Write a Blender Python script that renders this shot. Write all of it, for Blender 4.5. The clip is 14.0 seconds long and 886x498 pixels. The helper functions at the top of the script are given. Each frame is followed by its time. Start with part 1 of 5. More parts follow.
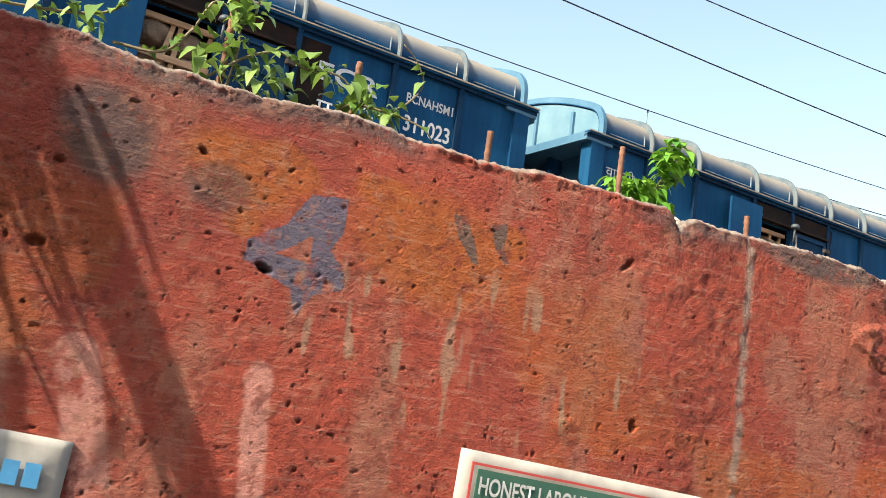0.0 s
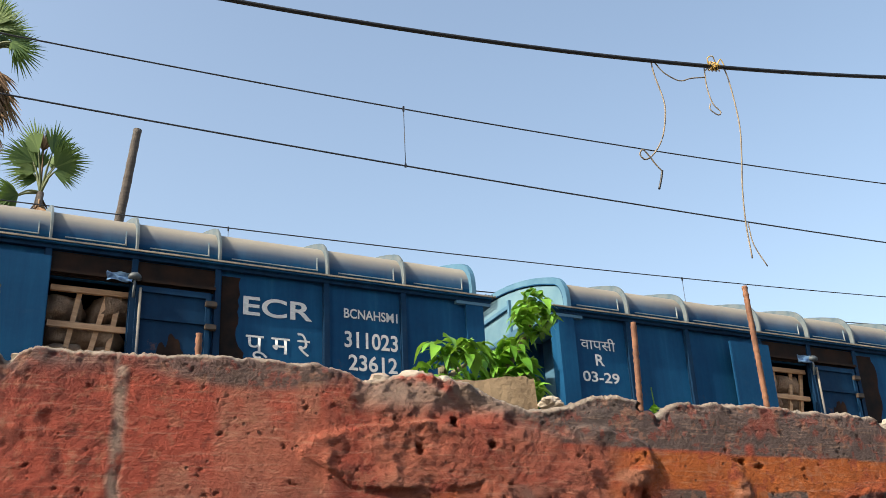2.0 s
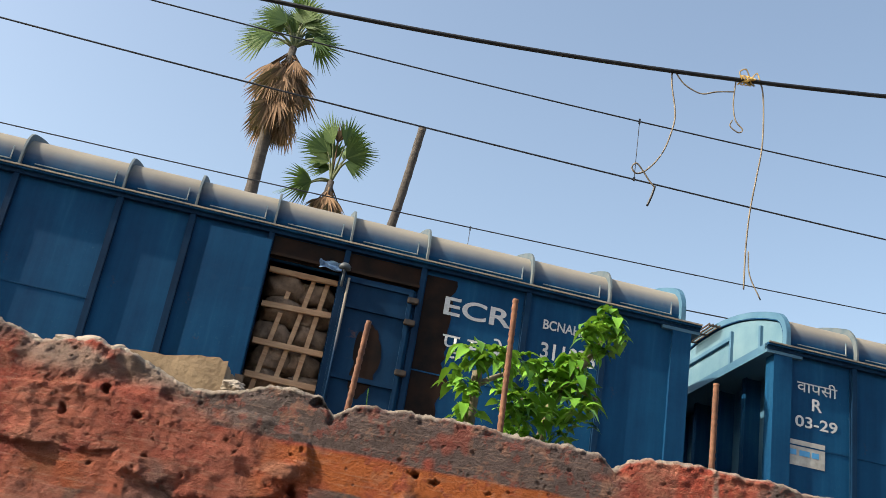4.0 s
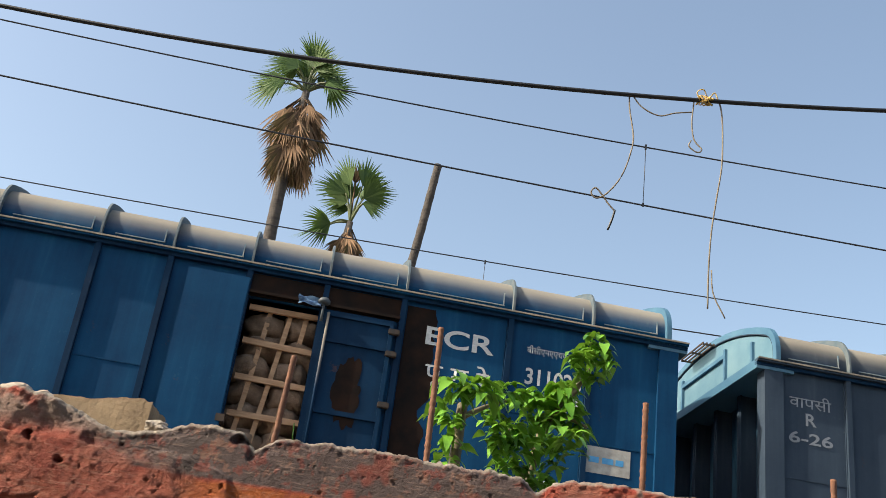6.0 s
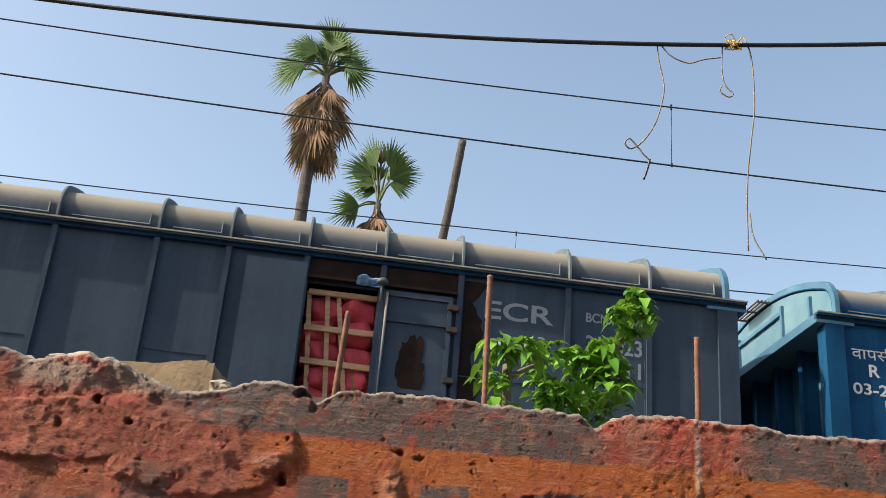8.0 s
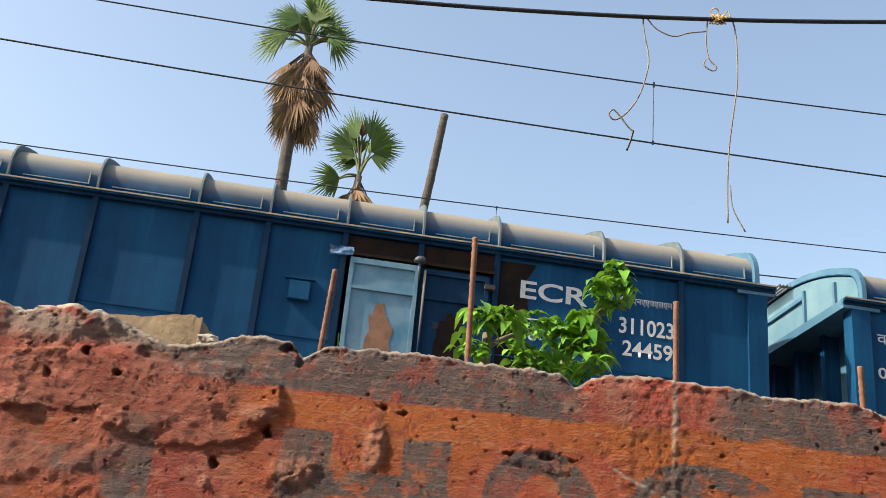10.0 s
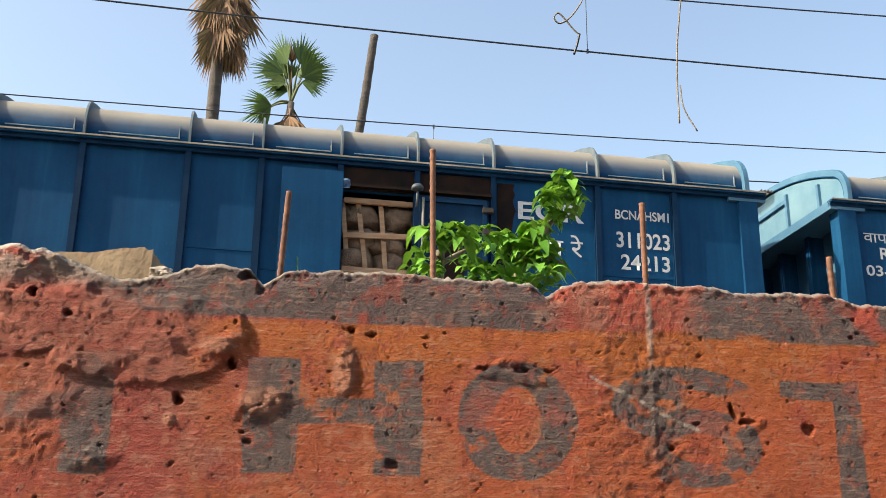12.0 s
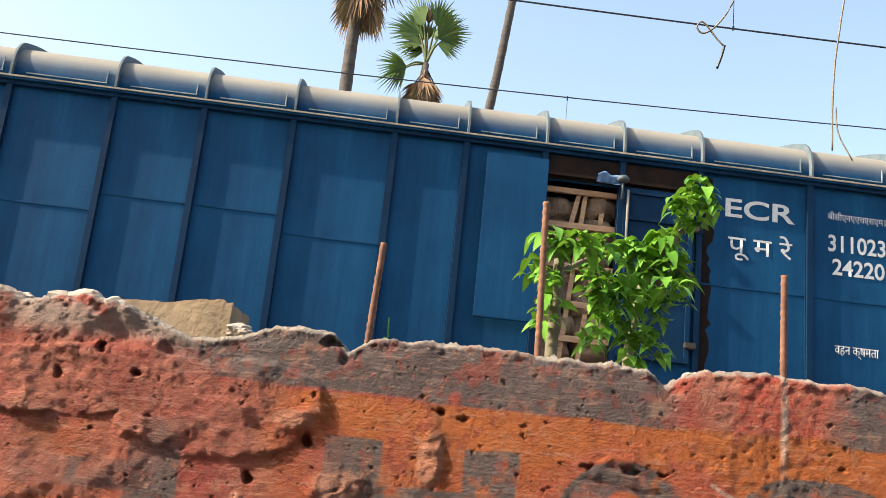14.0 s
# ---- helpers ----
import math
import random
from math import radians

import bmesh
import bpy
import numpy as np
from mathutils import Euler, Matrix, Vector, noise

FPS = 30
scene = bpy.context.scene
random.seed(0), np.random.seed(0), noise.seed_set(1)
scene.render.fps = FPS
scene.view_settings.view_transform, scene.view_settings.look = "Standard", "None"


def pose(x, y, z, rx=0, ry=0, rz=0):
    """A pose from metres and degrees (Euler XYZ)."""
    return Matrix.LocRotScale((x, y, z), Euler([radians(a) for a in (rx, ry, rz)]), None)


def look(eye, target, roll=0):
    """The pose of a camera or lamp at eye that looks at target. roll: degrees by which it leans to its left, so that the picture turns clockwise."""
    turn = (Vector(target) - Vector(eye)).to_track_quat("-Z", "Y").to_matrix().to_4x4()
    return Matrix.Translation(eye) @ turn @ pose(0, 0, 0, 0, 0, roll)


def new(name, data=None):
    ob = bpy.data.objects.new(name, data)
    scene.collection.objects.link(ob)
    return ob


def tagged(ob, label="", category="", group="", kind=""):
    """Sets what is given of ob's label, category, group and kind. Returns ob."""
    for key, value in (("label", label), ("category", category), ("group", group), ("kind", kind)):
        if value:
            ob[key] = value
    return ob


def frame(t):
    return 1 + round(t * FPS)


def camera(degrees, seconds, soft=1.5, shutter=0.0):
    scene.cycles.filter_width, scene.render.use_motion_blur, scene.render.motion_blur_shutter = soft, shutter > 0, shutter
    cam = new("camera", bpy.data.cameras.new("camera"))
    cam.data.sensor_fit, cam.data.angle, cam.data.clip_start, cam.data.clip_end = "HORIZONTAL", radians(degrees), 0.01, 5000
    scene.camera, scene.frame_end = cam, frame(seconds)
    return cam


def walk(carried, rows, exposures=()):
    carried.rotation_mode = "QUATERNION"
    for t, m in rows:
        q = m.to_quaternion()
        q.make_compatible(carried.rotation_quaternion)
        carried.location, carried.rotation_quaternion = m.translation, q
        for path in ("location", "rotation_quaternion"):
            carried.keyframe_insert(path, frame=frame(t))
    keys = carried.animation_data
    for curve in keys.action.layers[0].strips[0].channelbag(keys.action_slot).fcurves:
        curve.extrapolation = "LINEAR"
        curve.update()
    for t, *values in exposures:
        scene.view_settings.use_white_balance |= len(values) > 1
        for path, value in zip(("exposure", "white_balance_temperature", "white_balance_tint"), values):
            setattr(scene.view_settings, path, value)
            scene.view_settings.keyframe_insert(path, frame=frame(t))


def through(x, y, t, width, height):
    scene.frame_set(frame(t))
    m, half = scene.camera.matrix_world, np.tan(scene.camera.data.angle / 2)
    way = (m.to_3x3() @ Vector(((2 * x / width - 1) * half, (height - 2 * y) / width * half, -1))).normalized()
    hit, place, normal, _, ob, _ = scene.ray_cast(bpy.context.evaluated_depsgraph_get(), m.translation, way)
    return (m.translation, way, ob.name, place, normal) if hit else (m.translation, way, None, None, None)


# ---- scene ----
cam = camera(45.2, 14.0, 0.75)
PATH = [
    (0, (-2.994, -1.49, 1.53), (-2.128, 0.266, 1.939), 7.6),
    (0.3, (-2.762, -1.582, 1.533), (-2.055, 0.213, 2.06), 6.4),
    (0.5, (-2.623, -1.624, 1.555), (-1.957, 0.163, 2.156), 6.3),
    (0.6, (-2.524, -1.616, 1.57), (-1.879, 0.155, 2.238), 5.2),
    (1, (-2.304, -1.652, 1.539), (-1.685, 0.075, 2.335), 3.5),
    (1.5, (-1.93, -1.622, 1.481), (-1.22, 0.059, 2.301), -2.4),
    (2, (-1.68, -1.634, 1.501), (-1.054, 0.087, 2.305), -3.0),
    (2.5, (-1.402, -1.683, 1.522), (-1.01, 0.114, 2.308), 5.1),
    (5, (-0.413, -1.883, 1.539), (-0.421, -0.061, 2.362), 8.3),
    (5.5, (-0.41, -1.878, 1.549), (-0.412, -0.066, 2.395), 7.7),
    (6, (-0.42, -1.87, 1.542), (-0.408, -0.058, 2.387), 7.8),
    (6.5, (-0.442, -1.876, 1.489), (-0.444, -0.054, 2.313), 5.1),
    (7, (-0.452, -1.894, 1.488), (-0.471, -0.067, 2.301), 4.8),
    (7.5, (-0.447, -1.874, 1.484), (-0.489, -0.046, 2.294), 4.8),
    (10, (-0.458, -1.895, 1.435), (-0.453, -0.046, 2.198), 5.5),
    (10.5, (-0.501, -1.888, 1.444), (-0.5, -0.077, 2.292), 4.3),
    (11, (-0.516, -1.854, 1.458), (-0.46, 0.003, 2.198), 2.6),
    (11.5, (-0.511, -1.825, 1.448), (-0.389, 0.065, 2.091), 1.0),
    (12, (-0.496, -1.818, 1.446), (-0.368, 0.076, 2.077), 0.7),
    (12.5, (-0.478, -1.822, 1.452), (-0.356, 0.061, 2.117), 0.1),
    (13, (-0.494, -1.795, 1.467), (-0.369, 0.098, 2.101), 1.5),
    (13.5, (-0.494, -1.724, 1.596), (-0.483, 0.186, 2.188), 5.2),
    (14, (-0.463, -1.666, 1.686), (-0.569, 0.255, 2.233), 5.9),
]
EXPOSURES = [(0, 1.48), (0.6, 1.15), (1.5, 1.05), (2.5, 1.05), (5, 0.92), (7.5, 0.92), (10, 1.1), (10.5, 0.95), (11, 1.05), (11.5, 1.26), (12.5, 1.18), (14, 1.48)]
walk(cam, [(t, look(eye, target, roll)) for t, eye, target, roll in PATH], [(t, e, 7300, 7) for t, e in EXPOSURES])

# ---- light ----
SUN_TRAVEL = Vector((0.745, 0.20, -0.63)).normalized()
sun_data = bpy.data.lights.new("sun", "SUN")
sun_data.energy, sun_data.angle, sun_data.color = 3.8, radians(0.6), (1.0, 0.94, 0.85)
sun = new("sun", sun_data)
sun.matrix_world = look((0, 0, 30), Vector((0, 0, 30)) + SUN_TRAVEL)
world = bpy.data.worlds.new("sky")
scene.world = world
world.use_nodes = True
wn = world.node_tree
sky = wn.nodes.new("ShaderNodeTexSky")
sky.sky_type, sky.sun_disc = "NISHITA", False
sky.sun_elevation = math.asin(-SUN_TRAVEL.z)
sky.sun_rotation = math.atan2(-SUN_TRAVEL.x, -SUN_TRAVEL.y)
sky.air_density, sky.dust_density, sky.ozone_density = 1.0, 2.6, 0.5
wn.nodes["Background"].inputs["Strength"].default_value = 0.15
wn.links.new(sky.outputs[0], wn.nodes["Background"].inputs["Color"])

# ---- plan ----
TURN = math.degrees(math.atan(0.12))          # the track runs at this angle to the boundary wall
CA, SA = math.cos(radians(TURN)), math.sin(radians(TURN))
RAIL_Z, SIDE_Y = 1.50, 6.85                   # rail level; where the near wagon sides cross x = 0
PITCH = 14.3                                  # from wagon to wagon


def track(s, q, z):
    """A place s along the track, q behind the near wagon sides."""
    return Vector((s * CA - q * SA, SIDE_Y + s * SA + q * CA, z))


# ---- mesh tools ----
def part(name, bm, material, parent=None, label=""):
    me = bpy.data.meshes.new(name)
    bm.to_mesh(me)
    bm.free()
    me.materials.append(material)
    ob = new(name, me)
    if parent:
        ob.parent = parent
    return tagged(ob, label)


def box(bm, x0, x1, y0, y1, z0, z1, bevel=0.0):
    vs = [bm.verts.new((x, y, z)) for x in (x0, x1) for y in (y0, y1) for z in (z0, z1)]
    fs = [bm.faces.new([vs[i] for i in f]) for f in
          ((0, 1, 3, 2), (4, 6, 7, 5), (0, 4, 5, 1), (2, 3, 7, 6), (0, 2, 6, 4), (1, 5, 7, 3))]
    if bevel:
        es = list({e for f in fs for e in f.edges})
        bmesh.ops.bevel(bm, geom=es, offset=bevel, segments=2, affect="EDGES")
    return vs


def boxes(*args, bevel=0.0):
    bm = bmesh.new()
    for a in args:
        box(bm, *a, bevel=bevel)
    return bm


def tube(bm, points, radii, sides=8, cap=True):
    """A round bar through the points, with a radius at each."""
    points = [Vector(p) for p in points]
    if not hasattr(radii, "__len__"):
        radii = [radii] * len(points)
    radii = [float(r) for r in radii]
    rings = []
    for i, p in enumerate(points):
        d = (points[min(i + 1, len(points) - 1)] - points[max(i - 1, 0)]).normalized()
        a = d.cross(Vector((0.31, 0.17, 0.93)) if abs(d.z) < 0.9 else Vector((1, 0.1, 0))).normalized()
        b = d.cross(a)
        rings.append([bm.verts.new(p + radii[i] * (math.cos(k * math.tau / sides) * a + math.sin(k * math.tau / sides) * b))
                      for k in range(sides)])
    for r0, r1 in zip(rings, rings[1:]):
        for k in range(sides):
            bm.faces.new((r0[k], r0[(k + 1) % sides], r1[(k + 1) % sides], r1[k])).smooth = True
    if cap:
        bm.faces.new(rings[0][::-1])
        bm.faces.new(rings[-1])
    return bm


def spline(points, n=8):
    """Points on a smooth curve through the given points."""
    p = [Vector(v) for v in points]
    p = [2 * p[0] - p[1]] + p + [2 * p[-1] - p[-2]]
    out = []
    for i in range(1, len(p) - 2):
        for k in range(n):
            t = k / n
            out.append(0.5 * ((2 * p[i]) + (p[i + 1] - p[i - 1]) * t + (2 * p[i - 1] - 5 * p[i] + 4 * p[i + 1] - p[i + 2]) * t * t
                              + (3 * p[i] - p[i - 1] - 3 * p[i + 1] + p[i + 2]) * t ** 3))
    return out + [p[-2]]


# ---- materials ----
class Nodes:
    def __init__(self, name):
        self.m = bpy.data.materials.new(name)
        self.m.use_nodes = True
        self.t = self.m.node_tree
        self.b = self.t.nodes["Principled BSDF"]

    def put(self, socket, value):
        if hasattr(value, "is_output"):
            self.t.links.new(value, socket)
        else:
            socket.default_value = value

    def node(self, kind, out=0, **ins):
        n = self.t.nodes.new(kind)
        for k, v in ins.items():
            self.put(n.inputs[k.replace("_", " ")], v)
        return n.outputs[out]

    def coord(self, kind="Object"):
        return self.node("ShaderNodeTexCoord", out=kind)

    def noise(self, scale, detail=4.0, rough=0.55, at=None, stretch=None):
        at = at or self.coord()
        if stretch:
            n = self.t.nodes.new("ShaderNodeMapping")
            self.t.links.new(at, n.inputs["Vector"])
            n.inputs["Scale"].default_value = stretch
            at = n.outputs[0]
        return self.node("ShaderNodeTexNoise", Vector=at, Scale=scale, Detail=detail, Roughness=rough)

    def ramp(self, fac, lo, hi, a=0.0, b=1.0):
        n = self.t.nodes.new("ShaderNodeMapRange")
        for k, v in zip((0, 1, 2, 3, 4), (fac, lo, hi, a, b)):
            self.put(n.inputs[k], v)
        n.clamp = True
        return n.outputs[0]

    def mix(self, fac, a, b):
        n = self.t.nodes.new("ShaderNodeMix")
        n.data_type = "RGBA"
        for k, v in zip((0, 6, 7), (fac, a, b)):
            self.put(n.inputs[k], (*v, 1) if isinstance(v, tuple) and len(v) == 3 else v)
        return n.outputs[2]

    def math(self, op, a, b=0.0):
        n = self.t.nodes.new("ShaderNodeMath")
        n.operation = op
        self.put(n.inputs[0], a)
        self.put(n.inputs[1], b)
        return n.outputs[0]

    def bump(self, height, strength, distance):
        self.put(self.b.inputs["Normal"], self.node("ShaderNodeBump", Height=height, Strength=strength, Distance=distance))

    def done(self, color, rough=0.7, metal=0.0, spec=None):
        self.put(self.b.inputs["Base Color"], (*color, 1) if isinstance(color, tuple) and len(color) == 3 else color)
        self.put(self.b.inputs["Roughness"], rough)
        self.put(self.b.inputs["Metallic"], metal)
        if spec is not None:
            self.b.inputs["Specular IOR Level"].default_value = spec
        return self.m


def plain(name, a, b, scale, rough=0.7, metal=0.0, bump=0.0, size=0.002, stretch=None, spec=None):
    """A surface that wavers between two colours."""
    k = Nodes(name)
    f = k.noise(scale, 6, 0.6, stretch=stretch)
    if bump:
        k.bump(k.noise(scale * 6, 4), bump, size)
    return k.done(k.mix(k.ramp(f, 0.32, 0.68), a, b), k.ramp(f, 0.3, 0.7, rough - 0.08, rough + 0.08), metal, spec)


def wagon_paint(name, deep, faded, dust):
    k = Nodes(name)
    at = k.coord()
    big = k.noise(0.9, 5, 0.6, at)
    streak = k.noise(1.0, 6, 0.65, at, (7.0, 7.0, 0.5))
    fine = k.noise(26, 5, 0.6, at)
    col = k.mix(k.ramp(k.math("ADD", k.math("MULTIPLY", big, 0.6), k.math("MULTIPLY", streak, 0.4)), 0.40, 0.66), deep, faded)
    col = k.mix(k.ramp(streak, 0.58, 0.85, 0, 0.35), col, dust)
    scuff = k.math("MULTIPLY", k.ramp(fine, 0.60, 0.72), k.ramp(big, 0.48, 0.62))
    col = k.mix(k.math("MULTIPLY", scuff, 0.35), col, dust)
    rust = k.math("MULTIPLY", k.ramp(k.noise(3.1, 8, 0.7, at), 0.66, 0.72), 0.8)
    col = k.mix(rust, col, (0.09, 0.045, 0.03))
    up = k.node("ShaderNodeSeparateXYZ", out=2, Vector=k.node("ShaderNodeNewGeometry", out="Normal"))
    heap = k.math("ADD", up, k.math("MULTIPLY", k.math("SUBTRACT", k.noise(2.3, 6, 0.65, at, (1, 4, 4)), 0.5), 0.16))
    col = k.mix(k.ramp(heap, 0.02, 0.60, 0, 0.88), col, k.mix(k.ramp(big, 0.3, 0.7), (0.21, 0.185, 0.15), (0.29, 0.26, 0.21)))
    k.bump(k.math("ADD", big, k.math("MULTIPLY", fine, 0.05)), 0.5, 0.02)
    return k.done(col, k.ramp(fine, 0.3, 0.7, 0.58, 0.78), 0.0, 0.14)


BLUE = wagon_paint("blue_wagon_paint", (0.001, 0.033, 0.092), (0.003, 0.068, 0.158), (0.05, 0.12, 0.17))
GREYBLUE = wagon_paint("faded_grey_blue_paint", (0.026, 0.042, 0.066), (0.045, 0.066, 0.095), (0.13, 0.14, 0.15))
# Wagon blue made paler for the gables: full sun put into the colour.
SUNLIT_GABLE = plain("sunlit_blue_gable_paint", (0.07, 0.165, 0.225), (0.13, 0.235, 0.285), 3, 0.7)
# Navy of the door leaves; on ribs it also holds painted shade.
NAVY = wagon_paint("navy_grime_and_shade_paint", (0.001, 0.016, 0.045), (0.002, 0.034, 0.085), (0.03, 0.05, 0.07))
DARK = plain("dark_brown_patched_steel", (0.004, 0.0036, 0.0036), (0.024, 0.012, 0.008), 5, 0.75, 0.0, 0.3, spec=0.12)
EDGE = plain("pale_worn_edge_paint", (0.10, 0.17, 0.22), (0.30, 0.32, 0.31), 9, 0.6)
ARCH = plain("dusted_arch_paint", (0.035, 0.075, 0.105), (0.13, 0.145, 0.15), 4, 0.75)
LIP = plain("rusty_dusted_lip", (0.13, 0.12, 0.11), (0.36, 0.30, 0.23), 5, 0.8)
# Mid blue for the wagon ends, sunlight painted into its base colour.
SUNLIT_END = plain("sunlit_blue_end_paint", (0.03, 0.11, 0.19), (0.07, 0.17, 0.25), 3, 0.65)
LUG = plain("grey_steel_cap", (0.03, 0.042, 0.055), (0.085, 0.10, 0.11), 12, 0.6)
IRON = plain("rusty_underframe_iron", (0.03, 0.025, 0.022), (0.09, 0.055, 0.035), 8, 0.75, 0.2, 0.4)
STENCIL = plain("worn_white_stencil_paint", (0.40, 0.42, 0.43), (0.58, 0.59, 0.58), 14, 0.6)
STENCIL_DIM = plain("faded_grey_stencil_paint", (0.15, 0.17, 0.20), (0.24, 0.26, 0.29), 14, 0.6)
BATTEN = plain("rough_sawn_batten_wood", (0.36, 0.19, 0.10), (0.55, 0.34, 0.20), 6, 0.8, 0, 0.4, 0.003, (1, 1, 6))
JUTE = plain("brown_jute_sacking", (0.17, 0.105, 0.07), (0.32, 0.21, 0.14), 14, 0.95, 0, 1.0, 0.015)
REDMESH = plain("red_net_sacking", (0.40, 0.03, 0.05), (0.62, 0.07, 0.09), 14, 0.8, 0, 0.7, 0.006)
REBAR = plain("rusted_reinforcing_steel", (0.10, 0.042, 0.026), (0.23, 0.11, 0.065), 40, 0.85, 0.1, 0.5, 0.001)
CABLE = plain("black_rubber_cable", (0.006, 0.006, 0.007), (0.014, 0.014, 0.015), 30, 0.5)
WIRE = plain("dull_copper_wire", (0.02, 0.022, 0.028), (0.04, 0.042, 0.048), 30, 0.5, 0.5)
THREAD = plain("pale_loose_thin_wire", (0.13, 0.10, 0.07), (0.26, 0.21, 0.15), 30, 0.7)
YELLOW = plain("yellow_tie_strip", (0.50, 0.30, 0.06), (0.65, 0.42, 0.12), 30, 0.6)
BARK = plain("grey_ringed_palm_bark", (0.030, 0.025, 0.023), (0.085, 0.072, 0.064), 2.2, 0.9, 0, 0.8, 0.03, (1, 1, 5))
STEM = plain("pale_green_brown_stem", (0.09, 0.075, 0.04), (0.20, 0.165, 0.10), 12, 0.8, 0, 0.5, 0.004)
STONE = plain("tan_sandstone_slab", (0.16, 0.11, 0.065), (0.29, 0.21, 0.13), 14, 0.9, 0, 0.8, 0.004)
EARTH = plain("dry_brown_earth", (0.16, 0.12, 0.085), (0.28, 0.22, 0.16), 1.6, 0.95, 0, 0.7, 0.02)
ASPHALT = plain("dusty_grey_asphalt", (0.06, 0.057, 0.053), (0.11, 0.10, 0.09), 3.0, 0.9, 0, 0.6, 0.006)
BALLAST = plain("grey_track_ballast", (0.14, 0.12, 0.11), (0.30, 0.27, 0.24), 18, 0.95, 0, 1.0, 0.04)
STEEL = plain("worn_rail_steel", (0.12, 0.09, 0.075), (0.25, 0.22, 0.20), 6, 0.45, 0.7)


PAPER = plain("weathered_white_paper", (0.27, 0.26, 0.235), (0.44, 0.425, 0.39), 12, 0.8, 0, 0.3, 0.001)
GREEN = plain("dark_green_print", (0.03, 0.10, 0.07), (0.05, 0.14, 0.10), 20, 0.6)
REDPRINT = plain("red_print", (0.45, 0.05, 0.05), (0.55, 0.08, 0.07), 20, 0.6)
BLUEPRINT = plain("blue_print", (0.04, 0.25, 0.50), (0.08, 0.32, 0.58), 20, 0.6)
def leaf_material(name, a, b, through=0.35, rough=0.42):
    k = Nodes(name)
    r = k.node("ShaderNodeNewGeometry", out="Random Per Island")
    col = k.mix(k.ramp(k.math("ADD", k.math("MULTIPLY", r, 0.7), k.math("MULTIPLY", k.noise(18, 3), 0.3)), 0.1, 0.8), a, b)
    m = k.done(col, rough, 0.0, 0.3)
    tr = k.t.nodes.new("ShaderNodeBsdfTranslucent")
    k.t.links.new(k.mix(0.5, col, (0.25, 0.42, 0.04)), tr.inputs["Color"])
    mx = k.t.nodes.new("ShaderNodeMixShader")
    mx.inputs[0].default_value = through
    k.t.links.new(k.b.outputs[0], mx.inputs[1])
    k.t.links.new(tr.outputs[0], mx.inputs[2])
    k.t.links.new(mx.outputs[0], k.t.nodes["Material Output"].inputs["Surface"])
    return m


LEAF = leaf_material("fresh_green_leaf", (0.03, 0.125, 0.012), (0.19, 0.42, 0.05), 0.24)
VINELEAF = leaf_material("yellow_green_vine_leaf", (0.06, 0.14, 0.025), (0.22, 0.32, 0.09), 0.25)
FROND = leaf_material("green_palm_frond", (0.03, 0.070, 0.020), (0.09, 0.15, 0.045), 0.15, 0.65)
STALK = plain("green_palm_stalk", (0.05, 0.075, 0.025), (0.10, 0.12, 0.05), 8, 0.6)
DRYFROND = leaf_material("dry_brown_palm_frond", (0.045, 0.027, 0.018), (0.23, 0.14, 0.085), 0.08, 0.9)

# ---- ground ----
bm = bmesh.new()
bmesh.ops.create_grid(bm, x_segments=40, y_segments=40, size=2500)
tagged(part("ground", bm, EARTH), "dry brown earth reaching to the horizon", "ground", kind="structure")
bm = boxes((-60, 60, -9, -0.5, -0.2, 0.03))
tagged(part("road", bm, ASPHALT), "dusty grey asphalt road along the wall", "road", kind="structure")
bm = bmesh.new()
prof = [(0.26, -0.1), (0.26, 0.95), (4.5, 1.0), (5.8, 1.22), (14.8, 1.22), (17, 1.0), (60, 1.0), (66, -0.1)]
ends = [[bm.verts.new((x, y + (0.12 * x if y > 4 else 0) * (1 if y < 60 else 0), z)) for y, z in prof] for x in (-45, 45)]
for i in range(len(prof) - 1):
    bm.faces.new((ends[0][i], ends[1][i], ends[1][i + 1], ends[0][i + 1]))
tagged(part("embankment", bm, BALLAST), "raised railway bed of earth and grey ballast", "ground", kind="structure")
for q in (0.76, 2.44, 5.06, 6.74):
    bm = boxes((-70, 70, -0.036, 0.036, -0.035, 0.0), (-70, 70, -0.01, 0.01, -0.12, -0.035), (-70, 70, -0.07, 0.07, -0.17, -0.12))
    r = tagged(part("rail", bm, STEEL), "worn steel rail on the ballast", "rail", "rails")
    r.matrix_world = Matrix.Translation(track(0, q, RAIL_Z + (0.25 if q > 4 else 0))) @ pose(0, 0, 0, 0, 0, TURN)
for q in (1.6, 5.9):
    bm = bmesh.new()
    for i in range(130):
        box(bm, -45 + i * 0.68, -44.76 + i * 0.68, -1.35, 1.35, -0.14, 0.0)
    sl = tagged(part("sleeper_row", bm, STONE), "concrete sleepers under the rails", "sleepers", kind="stuff")
    sl.matrix_world = Matrix.Translation(track(0, q, RAIL_Z - 0.17 + (0.25 if q > 4 else 0))) @ pose(0, 0, 0, 0, 0, TURN)

# Unseen wall, added behind the camera to cut the sky's fill light.
tagged(part("sky_blocker_wall", boxes((-45, 45, -9.4, -9.1, 0, 6.5)), EARTH), "unseen plain wall added across the road to block sky light", "wall", kind="structure")

